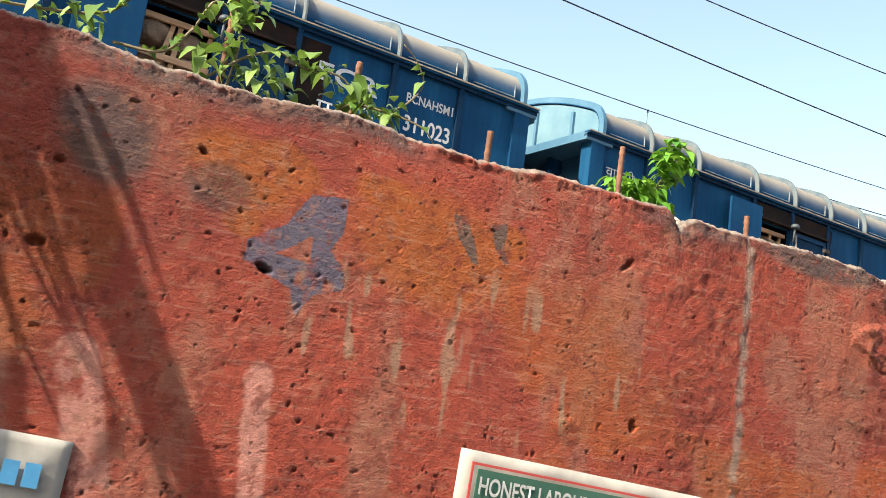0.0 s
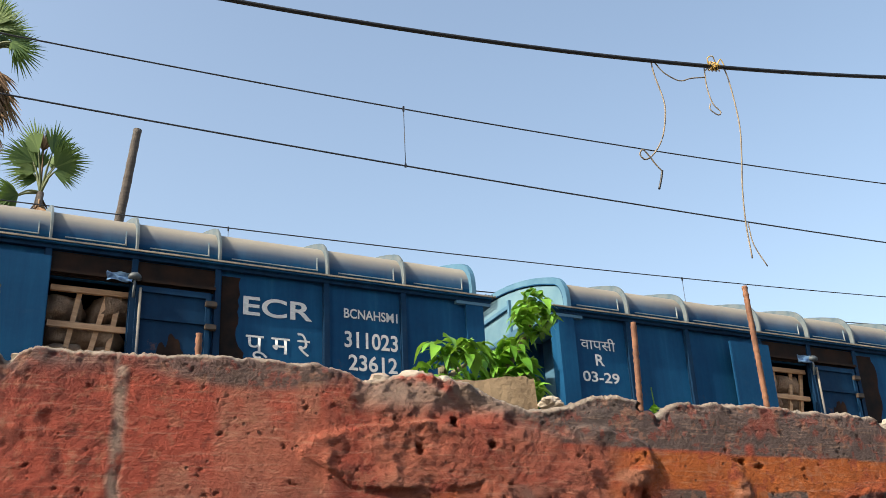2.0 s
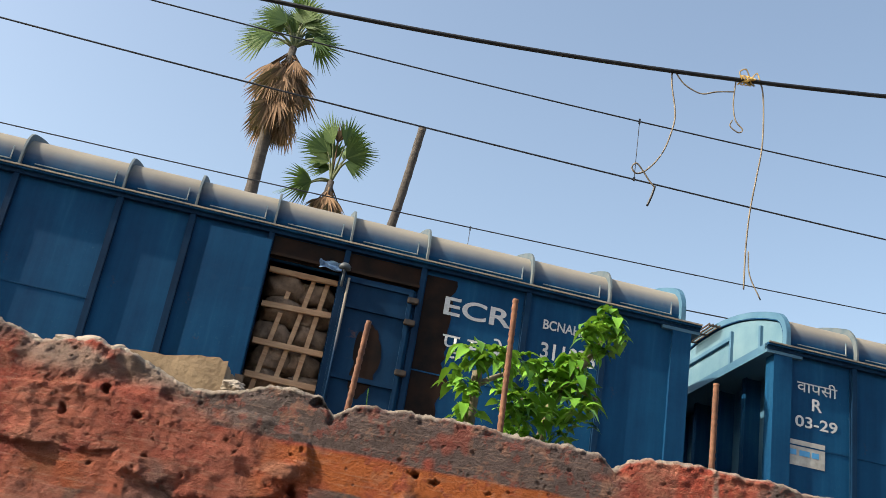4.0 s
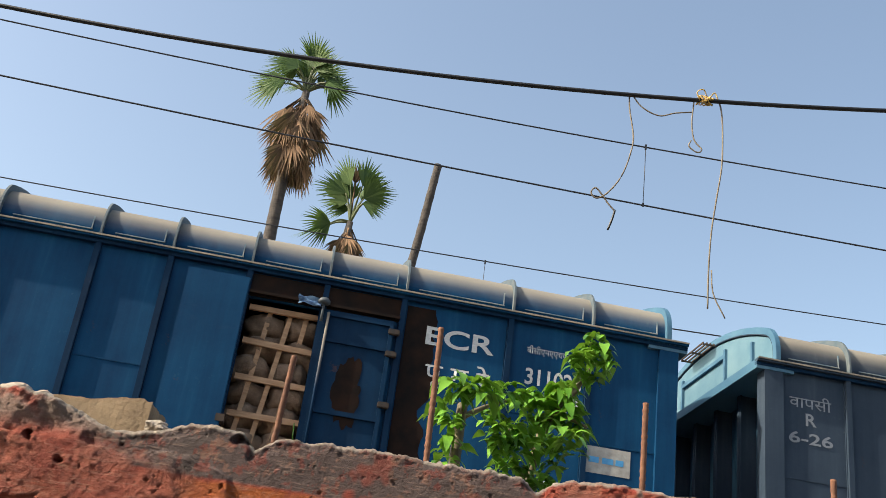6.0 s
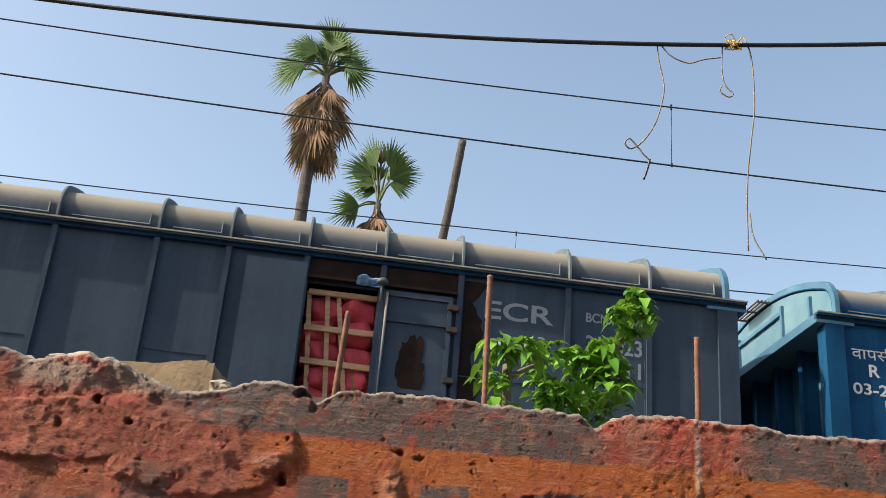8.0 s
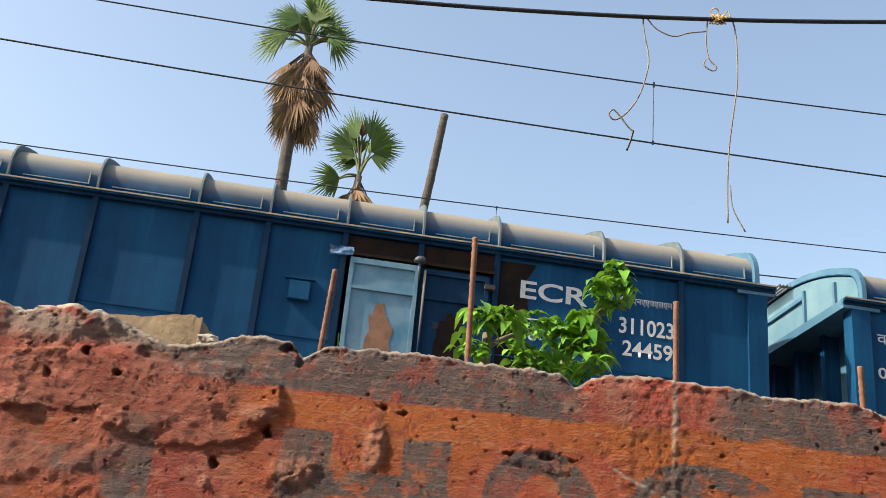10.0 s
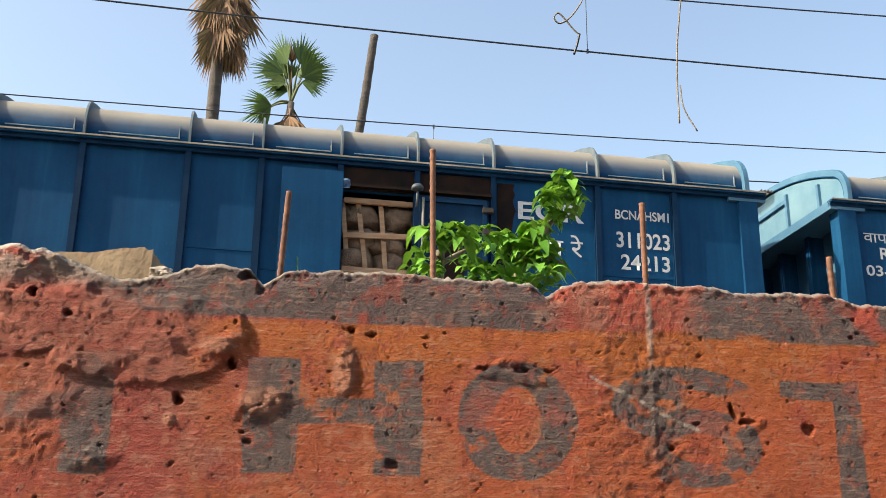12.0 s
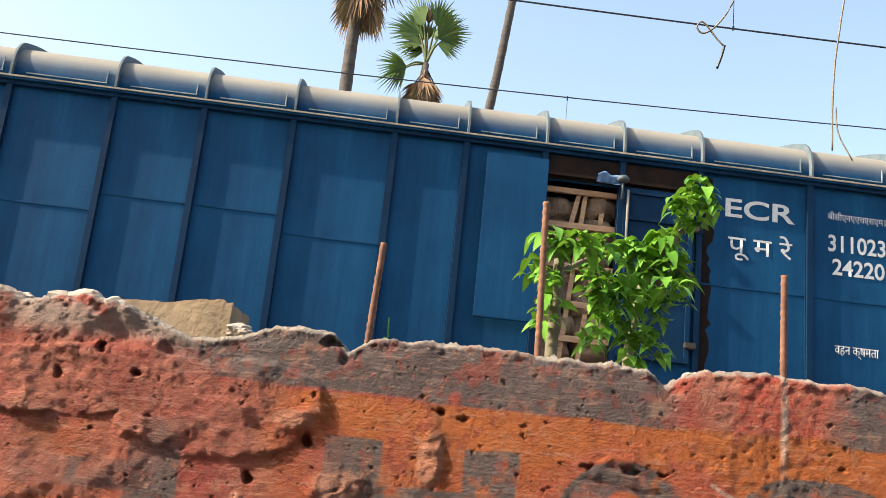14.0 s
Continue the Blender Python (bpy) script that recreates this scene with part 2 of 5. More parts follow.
# ---- boundary wall ----
TOP = ((-14, 2.06), (-2.84, 2.063), (-2.74, 2.051), (-2.57, 2.047), (-2.47, 2.058), (-2.33, 2.049), (-2.21, 2.042), (-2.08, 2.051),
       (-1.815, 2.053), (-1.785, 2.02), (-1.74, 2.047), (-1.63, 2.042), (-1.46, 2.048), (-1.30, 2.042), (-1.235, 2.022), (-1.13, 2.034),
       (-1.05, 2.025), (-0.99, 1.998), (-0.94, 1.982), (-0.86, 1.99), (-0.81, 2.014), (-0.715, 2.007), (-0.692, 1.978),
       (-0.655, 2.004), (-0.52, 2.011), (-0.38, 2.003), (-0.215, 1.999), (-0.185, 1.976), (-0.12, 2.005), (0, 2.006),
       (0.17, 1.994), (0.32, 1.993), (0.44, 1.97), (0.6, 1.975), (10, 1.98))


class Field:
    """Smooth random values over a plane, by summed lattices."""

    def __init__(self, seed):
        self.g = np.random.default_rng(seed).random((256, 256))

    def one(self, u, v):
        i, j = np.floor(u).astype(int), np.floor(v).astype(int)
        a, b = u - i, v - j
        a, b = a * a * (3 - 2 * a), b * b * (3 - 2 * b)
        g = self.g
        p = lambda m, n: g[(i + m) % 256, (j + n) % 256]
        return (p(0, 0) * (1 - a) + p(1, 0) * a) * (1 - b) + (p(0, 1) * (1 - a) + p(1, 1) * a) * b

    def __call__(self, x, z, size, octaves=4, gain=0.55):
        total, amp, norm = 0, 1.0, 0
        for k in range(octaves):
            total = total + amp * self.one(x / size * 2 ** k + 17.3 * k, z / size * 2 ** k + 9.1 * k)
            norm += amp
            amp *= gain
        return total / norm - 0.5


FA, FB, FC = Field(3), Field(4), Field(5)


def soft(v, lo, hi):
    t = np.clip((v - lo) / (hi - lo), 0, 1)
    return t * t * (3 - 2 * t)


def spot(x, z, cx, cz, rx, rz, turn=0.0):
    """Falls from 1 at the middle of an ellipse to 0 at its edge."""
    c, s = math.cos(radians(turn)), math.sin(radians(turn))
    u, v = (x - cx) * c + (z - cz) * s, -(x - cx) * s + (z - cz) * c
    return np.clip(1 - np.sqrt((u / rx) ** 2 + (v / rz) ** 2), 0, 1)


def stroke(x, z, x0, z0, x1, z1):
    """Distance from a straight stroke."""
    t = np.clip(((x - x0) * (x1 - x0) + (z - z0) * (z1 - z0)) / ((x1 - x0) ** 2 + (z1 - z0) ** 2), 0, 1)
    return np.hypot(x - x0 - t * (x1 - x0), z - z0 - t * (z1 - z0))


def relief(x, z, top):
    """How far the wall's face stands out towards the road."""
    h = 0.0045 * FA(x, z, 0.16, 2) + 0.0014 * FB(x, z, 0.028, 3)
    rough = soft(FC(x, z, 0.5, 2), -0.05, 0.2)
    h += 0.0028 * rough * FA(x, z, 0.018, 3)
    # stippled plaster beside the joints
    h += 0.004 * np.clip(1.3 - np.abs(x + 0.02) / 0.14, 0, 1) * FB(x, z, 0.012, 2)
    h += 0.006 * np.clip(1 - np.abs(x + 1.72) / 0.16, 0, 1) * FB(x, z, 0.022, 3)
    # broken zone under the crest
    ridge = lambda size, octaves=5, gain=0.62: 0.35 - 2 * np.abs(FA(x + 0.35 * z, z, size, octaves, gain))
    w1 = soft(x, -1.36, -1.16) * (1 - soft(x, -1.0, -0.86)) * soft(z, 1.88, 1.97)
    h += w1 * (0.020 * ridge(0.11, 4, 0.5) + 0.014 * FB(x, z, 0.03, 4) - 0.002)
    # a sheet of crumbled plaster standing proud, with a torn lower edge
    xt, zt = x + 0.07 * FB(x, z, 0.07, 4, 0.6), z + 0.05 * FA(x + 7, z, 0.06, 4, 0.6)
    sheet = np.maximum(soft(spot(xt, zt, -0.875, 1.868, 0.17, 0.078, 8), 0, 0.10), soft(spot(xt, zt, -1.12, 1.90, 0.22, 0.06, 6), 0, 0.12))
    w3 = soft(spot(xt, zt, -1.20, 1.79, 0.26, 0.10), 0, 0.3)
    h += sheet * (0.0055 + 0.0085 * ridge(0.10, 4, 0.55) + 0.0055 * FB(x + 0.5 * z, z, 0.022, 4)) + w3 * (0.002 + 0.008 * ridge(0.10, 4, 0.5))
    # trowelled ripples
    h += 0.0007 * FB(x * 0.6, z, 0.011, 3)
    # crest crumbles
    h += soft(z, top - 0.035, top) * (0.026 * FA(x, z, 0.03, 5, 0.7) - 0.004)
    # ragged outlines for what follows
    h += 0.0008 * FB(x, z, 0.011, 2)
    x0 = x
    x, z = x + 0.030 * FA(x, z, 0.05, 4, 0.7), z + 0.024 * FB(x + 3, z, 0.045, 4, 0.7)
    # lumps of mortar
    for cx, cz, rx, rz, turn, out in ((-0.535, 1.835, 0.022, 0.062, 12, 0.034), (-0.545, 1.80, 0.028, 0.03, 0, 0.03), (-0.69, 1.765, 0.06, 0.04, 20, 0.035),
                                      (-0.655, 1.775, 0.03, 0.035, 0, 0.03), (-0.829, 1.735, 0.014, 0.014, 0, 0.026), (-0.755, 1.86, 0.06, 0.02, 28, 0.03),
                                      (-0.275, 1.842, 0.09, 0.012, 4, 0.014), (-0.245, 1.822, 0.10, 0.012, -8, 0.02), (0.165, 1.745, 0.03, 0.02, 10, 0.015),
                                      (-1.05, 1.69, 0.09, 0.05, 0, 0.02), (-0.96, 1.67, 0.06, 0.03, 0, 0.03), (-2.0, 1.63, 0.05, 0.03, 0, 0.014)):
        h += 0.19 * out * soft(spot(x, z, cx, cz, rx, rz, turn), 0, 0.7) * (0.75 + 1.6 * FB(x, z, 0.018, 3))
    # gouges and holes
    for cx, cz, rx, rz, turn, deep in ((-1.078, 1.952, 0.016, 0.02, 0, 0.05), (-0.819, 1.769, 0.012, 0.016, 20, 0.03), (-0.735, 1.832, 0.022, 0.022, -30, 0.035),
                                       (-0.30, 1.838, 0.026, 0.009, 12, 0.013), (-0.235, 1.832, 0.03, 0.010, -8, 0.014), (-0.185, 1.835, 0.02, 0.007, 0, 0.010), (0.14, 1.772, 0.014, 0.028, 10, 0.02), (0.16, 1.752, 0.03, 0.012, 0, 0.025),
                                       (0.269, 1.742, 0.018, 0.02, 0, 0.015), (-0.535, 1.898, 0.016, 0.014, -12, 0.02), (-0.50, 1.892, 0.022, 0.008, 10, 0.014), (-0.565, 1.915, 0.008, 0.008, 0, 0.01), (-0.72, 1.99, 0.035, 0.02, 0, 0.04),
                                       (-2.544, 1.79, 0.032, 0.014, -20, 0.03), (-2.851, 1.873, 0.014, 0.012, 0, 0.02), (-2.66, 1.933, 0.013, 0.011, 0, 0.02),
                                       (-1.847, 1.65, 0.014, 0.022, 0, 0.02), (-1.90, 1.925, 0.035, 0.012, 30, 0.014), (-1.89, 1.885, 0.008, 0.008, 0, 0.015),
                                       (-2.86, 1.76, 0.02, 0.014, 0, 0.02), (-1.02, 1.91, 0.02, 0.012, 0, 0.02), (-1.15, 1.90, 0.012, 0.02, 0, 0.02),
                                       (-0.46, 1.665, 0.02, 0.014, 0, 0.018), (-0.70, 1.70, 0.012, 0.01, 0, 0.014), (0.03, 1.70, 0.01, 0.012, 0, 0.015)):
        h -= 0.7 * deep * soft(spot(x, z, cx, cz, 0.55 * rx, 0.55 * rz, turn), 0, 0.45) * (0.8 + 1.2 * FA(x, z, 0.014, 3))
    rng = np.random.default_rng(11)
    for _ in range(1000):
        cx, cz, r = rng.uniform(-3.2, 1.2), rng.uniform(1.3, 2.03), rng.uniform(0.0016, 0.0034)
        near = (np.abs(x - cx) < 2 * r) & (np.abs(z - cz) < 2 * r)
        if near.any():
            h[near] -= rng.uniform(0.002, 0.007) * soft(spot(x[near], z[near], cx, cz, r * rng.uniform(0.9, 1.7), r, rng.uniform(-40, 40)), 0, 0.5)
    # the joints
    wob = 0.008 * FA(z * 0 + 3, z, 0.05, 3)
    h += 0.0012 * np.clip(1 - np.abs(x0 + 0.002 - 0.5 * wob) / 0.008, 0, 1) * (0.6 + 2 * FB(x0, z, 0.012, 2))
    h -= 0.0015 * np.clip(1 - np.abs(x + 1.606 - 2.5 * wob) / 0.006, 0, 1) * soft(FB(x * 0 + 1, z, 0.05, 2), -0.15, 0.2)
    h += 0.003 * np.clip(1 - np.abs(x + 1.630 - 2.5 * wob) / 0.014, 0, 1) * (0.4 + 2 * FA(x, z, 0.02, 3))
    return h


RED, DEEPRED, ORANGE, GREY = np.array((0.38, 0.066, 0.040)), np.array((0.27, 0.046, 0.032)), np.array((0.41, 0.105, 0.020)), np.array((0.090, 0.078, 0.076))
BARE, BLUEGREY, PINK, DUST = np.array((0.42, 0.36, 0.30)), np.array((0.10, 0.11, 0.17)), np.array((0.62, 0.29, 0.24)), np.array((0.34, 0.16, 0.11))


def paint(x, z, top, h):
    """The wall's layers of old paint."""
    c = np.empty((*x.shape, 3))
    c[:] = RED

    def lay(colour, w):
        w = np.clip(w, 0, 1)[..., None]
        c[:] = c * (1 - w) + colour * w

    def patch(*pts):
        inside = np.zeros(x.shape, bool)
        for (x0, z0), (x1, z1) in zip(pts, pts[1:] + pts[:1]):
            inside ^= ((z0 > ze) != (z1 > ze)) & (xe < (x1 - x0) * (ze - z0) / (z1 - z0 + 1e-9) + x0)
        return inside.astype(float)

    edge = 0.010 * FB(x, z, 0.05, 3)               # brushed outlines
    xe, ze = x + edge, z + 0.010 * FA(x, z, 0.06, 3)
    wear = FC(x, z, 0.035, 4, 0.65)
    lay(DEEPRED, 0.8 * soft(FA(x, z, 0.35, 3), -0.02, 0.16))
    lay(DUST, 0.55 * soft(FB(x, z * 0.4, 0.09, 4), 0.04, 0.22))
    right = soft(x, -0.86, -0.74)
    # orange ground of the lettering
    lay(ORANGE, 0.95 * right * soft(-ze, -1.915, -1.905) * (0.55 + 0.45 * soft(z, 1.74, 1.86)) * soft(FA(x, z, 0.14, 3), -0.26, -0.02))
    lay(ORANGE, 0.5 * soft(FB(x, z, 0.22, 3), 0.03, 0.14) * soft(-x, 0.9, 1.1) * soft(-z, -1.93, -1.80))
    lay(ORANGE, 0.9 * soft(spot(xe, ze, -2.60, 1.92, 0.13, 0.075, -18), 0.1, 0.5))
    lay(ORANGE, 0.85 * soft(spot(xe, ze, -2.27, 1.87, 0.22, 0.13, -8), 0.05, 0.6))
    lay(ORANGE, 0.8 * soft(spot(xe, ze, -2.82, 1.90, 0.05, 0.03), 0.1, 0.5))
    for cx, cz, rx, rz, turn in ((-2.53, 1.945, 0.08, 0.04, -25), (-2.367, 1.943, 0.07, 0.035, -10), (-2.586, 1.85, 0.04, 0.03, 0), (-2.139, 1.91, 0.05, 0.04, 0)):
        lay(ORANGE, 0.8 * soft(spot(xe, ze, cx, cz, rx, rz, turn), 0.1, 0.4))
    # grey band along the crest
    band = soft(ze, 1.904 - 0.018 * (x + 0.3), 1.910 - 0.018 * (x + 0.3))
    gap = 1 - soft(x, -0.20, -0.14) * (1 - soft(x, 0.05, 0.11))
    lay(GREY, 0.93 * band * soft(x, -1.02, -0.94) * gap * soft(FA(x, z, 0.10, 3), -0.30, -0.16))
    lay(RED * 0.8, 0.6 * soft(FB(x, z, 0.07, 4), 0.15, 0.24) * band * right)
    lay(GREY, 0.8 * soft(z, top - 0.055, top - 0.02) * soft(-x, 0.95, 1.05) * soft(FA(x, z, 0.30, 3), -0.10, 0.05))
    lay(GREY * 0.9, 0.85 * soft(spot(xe, ze, -1.42, 2.03, 0.22, 0.05), 0.05, 0.4))
    # lettering
    ink = np.zeros_like(x)

    def bar(x0, x1, z0, z1):
        np.maximum(ink, soft(xe, x0, x0 + .004) * soft(-xe, -x1, -x1 + .004) * soft(ze, z0, z0 + .004) * soft(-ze, -z1, -z1 + .004), out=ink)

    def arch(cx, cz, rx, rz, ix, iz, side=None):
        o = np.hypot((xe - cx) / rx, (ze - cz) / rz)
        i = np.hypot((xe - cx) / ix, (ze - cz) / iz)
        w = soft(-o, -1.0, -0.97) * soft(i, 1.0, 1.04)
        np.maximum(ink, w if side is None else w * side, out=ink)

    bar(-1.012, -0.925, 1.640, 1.848), bar(-1.20, -1.0, 1.725, 1.778)
    bar(-0.710, -0.614, 1.645, 1.848), bar(-0.490, -0.404, 1.645, 1.845), bar(-0.62, -0.48, 1.731, 1.778)
    arch(-0.241, 1.745, 0.106, 0.105, 0.040, 0.056)
    arch(0.055, 1.790, 0.130, 0.058, 0.062, 0.020, soft(ze - 0.3 * xe, 1.755, 1.77))
    arch(0.075, 1.705, 0.115, 0.070, 0.05, 0.026, soft(xe, -0.03, 0.02))
    arch(0.02, 1.775, 0.10, 0.055, 0.02, 0.015, soft(-xe, -0.06, -0.04))
    bar(0.226, 0.372, 1.792, 1.829), bar(0.318, 0.372, 1.60, 1.80), bar(0.47, 0.55, 1.64, 1.83), bar(0.62, 0.78, 1.79, 1.83)
    lay(GREY, 0.93 * ink * soft(wear, -0.30, -0.12))
    # figure and strokes on the older panel
    four = patch((-2.488, 1.913), (-2.429, 1.919), (-2.429, 1.865), (-2.447, 1.834), (-2.419, 1.806), (-2.415, 1.781), (-2.457, 1.764),
                 (-2.486, 1.728), (-2.500, 1.768), (-2.576, 1.797), (-2.573, 1.827), (-2.519, 1.861))
    four *= 1 - patch((-2.530, 1.815), (-2.478, 1.850), (-2.474, 1.806))
    lay(BLUEGREY, 0.9 * four * soft(wear, -0.3, -0.1))
    tick = np.maximum(patch((-2.246, 1.937), (-2.221, 1.938), (-2.205, 1.90), (-2.193, 1.863), (-2.203, 1.863), (-2.235, 1.90)),
                      patch((-2.178, 1.936), (-2.147, 1.942), (-2.150, 1.90), (-2.136, 1.877), (-2.148, 1.875), (-2.168, 1.90)))
    lay(GREY, 0.85 * tick)
    lay(GREY * 0.9, 0.8 * soft(spot(xe, ze, -2.80, 1.93, 0.09, 0.11, 30), 0.1, 0.5) + 0.6 * soft(spot(xe, ze, -2.63, 1.89, 0.07, 0.05), 0.1, 0.5))
    for x0, z0, x1, z1, w in ((-2.78, 1.62, -2.715, 1.40, 0.034), (-2.525, 1.63, -2.505, 1.40, 0.026)):
        lay(PINK, 0.8 * soft(-stroke(xe, ze, x0, z0, x1, z1), -w, -w + 0.01) * soft(wear, -0.3, -0.05))
    # flecks of the red coat over everything, and dulled dust
    lay(RED, 0.35 * soft(FB(x, z, 0.024, 5, 0.72), 0.12, 0.19))
    lay(DEEPRED * 0.8, 0.6 * soft(FA(x + 5, z, 0.022, 4, 0.7), 0.12, 0.20))
    lay(np.array((0.40, 0.18, 0.11)), 0.35 * soft(FC(x + 9, z, 0.020, 4, 0.7), 0.11, 0.19))
    lay(RED, 0.4 * soft(FA(x + 2, z, 0.11, 4), 0.08, 0.16) * right * soft(-z, -1.9, -1.86))
    # scratches down to the undercoat
    lay(np.array((0.36, 0.26, 0.18)), 0.6 * soft(FA(x, z * 0.22, 0.022, 2), 0.20, 0.30) * soft(spot(x, z, -2.15, 1.72, 0.5, 0.16), 0.0, 0.4))
    # rubbed plaster on the broken ground
    lay(np.array((0.44, 0.125, 0.080)), 0.75 * soft(spot(x, z, -0.93, 1.87, 0.32, 0.10, -12), 0.05, 0.5) * soft(FA(x, z, 0.06, 4), -0.15, 0.1))
    lay(np.array((0.46, 0.13, 0.080)), 0.7 * soft(spot(x, z, -1.22, 1.82, 0.34, 0.20), 0.05, 0.5) * soft(FB(x, z, 0.07, 4), -0.15, 0.1))
    # bare concrete where it broke away
    broken = soft(x, -1.34, -1.2) * (1 - soft(x, -0.98, -0.88)) * soft(z, 1.95, 1.99) * soft(FA(x, z, 0.06, 4), -0.12, 0.06)
    lay(BARE * 0.8, 0.7 * broken)
    lay(BARE, 0.95 * soft(z + 0.012 * FB(x, z, 0.02, 2), top - 0.010, top - 0.001))
    wob = 0.008 * FA(z * 0 + 3, z, 0.05, 3)
    lay(BARE, 0.75 * np.clip(1.3 - np.abs(x + 0.002 - 0.5 * wob) / 0.006, 0, 1) * soft(z, 1.80, 1.92) * soft(wear, -0.25, 0.0))
    lay(BARE, 0.65 * np.clip(1.3 - np.abs(x + 1.618 - 2.5 * wob) / 0.011, 0, 1) * soft(wear, -0.2, 0.0))
    lay(BARE, 0.65 * soft(-stroke(x, z + 0.012 * FA(x, z, 0.05, 3), -0.11, 1.822, 0.075, 1.735), -0.004, -0.002) * soft(wear, -0.25, 0))
    lay(np.array((0.42, 0.17, 0.11)), 0.6 * soft(h, 0.007, 0.014))
    for cx, cz, rx, rz in ((-0.68, 1.768, 0.055, 0.035), (-0.54, 1.82, 0.03, 0.06), (-0.83, 1.735, 0.018, 0.016), (-0.76, 1.862, 0.05, 0.02)):
        lay(np.array((0.44, 0.19, 0.12)), 0.75 * soft(spot(xe, ze, cx, cz, rx, rz), 0.1, 0.5))
    lay(c * 0.55, 0.5 * soft(FB(x, z, 0.012, 3), 0.14, 0.26))
    return c


def old_wall():
    xs = np.concatenate([np.linspace(-14, -3.3, 60), np.arange(-3.26, 1.1, 0.0026), np.linspace(1.12, 10, 60)])
    low = np.linspace(0, 1.26, 14)
    n_face, n_cap = 300, 24
    tx = np.interp(xs, *zip(*TOP))
    fine = soft(xs, -3.4, -3.2) * (1 - soft(xs, 1.0, 1.2))
    tx = tx + (0.010 * FA(xs, xs * 0, 0.045, 4) + 0.010 * FB(xs, xs * 0 + 2, 0.018, 5, 0.75))
    rows, cols, rug = [], [], []
    for z in low[:-1]:
        zz = np.full_like(xs, z)
        rows.append(np.stack([xs, -0.004 * FA(xs, zz, 0.2, 2), zz], 1))
        rug.append(np.zeros_like(xs))
        cols.append(np.full((len(xs), 3), RED) * (0.9 + 0.4 * FA(xs, zz, 0.4, 3))[:, None])
    v = np.linspace(0, 1, n_face)[:, None]
    Z = 1.26 + v * (tx[None] - 1.26)
    X = np.repeat(xs[None], n_face, 0)
    T = np.repeat(tx[None], n_face, 0)
    Hh = relief(X, Z, T) * fine[None]
    Hh -= 0.012 * soft(Z, T - 0.010, T + 0.001)                 # worn arris
    C = paint(X, Z, T, Hh)
    broken = np.clip(soft(X, -1.38, -1.18) * (1 - soft(X, -0.98, -0.84)) * soft(Z, 1.80, 1.93) + spot(X, Z, -0.90, 1.875, 0.27, 0.09, -14) * 2
                     + spot(X, Z, -1.20, 1.83, 0.34, 0.18) * 1.5 + spot(X, Z, -0.67, 1.765, 0.09, 0.06) * 2 + spot(X, Z, -0.54, 1.82, 0.05, 0.08) * 2
                     + spot(X, Z, -0.25, 1.835, 0.13, 0.03) * 2 + 0.6 * np.clip(1.3 - np.abs(X + 1.68) / 0.14, 0, 1) + 0.4 * np.clip(1.2 - np.abs(X + 0.02) / 0.12, 0, 1)
                     + soft(Z, T - 0.03, T), 0, 1)
    for i in range(n_face):
        rows.append(np.stack([X[i], -Hh[i], Z[i]], 1))
        cols.append(C[i])
        rug.append(broken[i])
    for k in range(1, n_cap + 1):
        y = 0.24 * k / n_cap
        u = np.full_like(xs, y)
        z = tx + fine * (0.026 * FB(xs, u, 0.06, 5, 0.7) + 0.022 * FA(xs, u, 0.018, 4, 0.7)) * min(1, k / 4) - 0.03 * max(0, (y - 0.18) / 0.06)
        rows.append(np.stack([xs, -Hh[-1] * max(0, 1 - k / 4) + u, z], 1))
        rug.append(np.ones_like(xs))
        cols.append(BARE * (0.85 + 0.7 * FA(xs, u, 0.04, 3))[:, None])
    for z in (1.7, 1.0, 0.0):
        rows.append(np.stack([xs, np.full_like(xs, 0.245), np.full_like(xs, z)], 1))
        rug.append(np.zeros_like(xs))
        cols.append(np.full((len(xs), 3), BARE))
    P, C = np.concatenate(rows), np.clip(np.concatenate(cols), 0.01, 1)
    nx, ny = len(xs), len(rows)
    i = np.arange(ny - 1)[:, None] * nx + np.arange(nx - 1)[None]
    quads = np.stack([i, i + 1, i + nx + 1, i + nx], -1).reshape(-1, 4)
    me = bpy.data.meshes.new("wall_road")
    me.vertices.add(len(P)), me.loops.add(quads.size), me.polygons.add(len(quads))
    me.vertices.foreach_set("co", P.ravel())
    me.loops.foreach_set("vertex_index", quads.ravel())
    me.polygons.foreach_set("loop_start", np.arange(0, quads.size, 4))
    me.polygons.foreach_set("use_smooth", np.ones(len(quads), bool))
    me.update(calc_edges=True)
    at = me.color_attributes.new("paint", "FLOAT_COLOR", "POINT")
    at.data.foreach_set("color", np.concatenate([C, np.concatenate(rug)[:, None]], 1).ravel())
    k = Nodes("old_painted_plaster")
    layer = k.t.nodes.new("ShaderNodeVertexColor")
    layer.layer_name = "paint"
    col = layer.outputs[0]
    turned = k.t.nodes.new("ShaderNodeMapping")
    k.t.links.new(k.coord(), turned.inputs["Vector"])
    turned.inputs["Rotation"].default_value = (0.7, 0.6, 0.4)
    slant = turned.outputs[0]
    fine_n = k.noise(190, 6, 0.72, slant)
    brush = k.noise(75, 4, 0.65, stretch=(0.18, 1, 1.8))
    col = k.mix(k.ramp(fine_n, 0.52, 0.72, 0, 0.45), col, k.mix(0.6, col, (0.05, 0.035, 0.03)))
    col = k.mix(k.ramp(brush, 0.53, 0.68, 0, 0.42), col, k.mix(0.5, col, (0.62, 0.40, 0.30)))
    strokes = k.noise(120, 5, 0.7, stretch=(0.45, 1, 1.2))
    col = k.mix(k.ramp(strokes, 0.57, 0.72, 0, 0.32), col, k.mix(0.6, col, (0.03, 0.02, 0.02)))
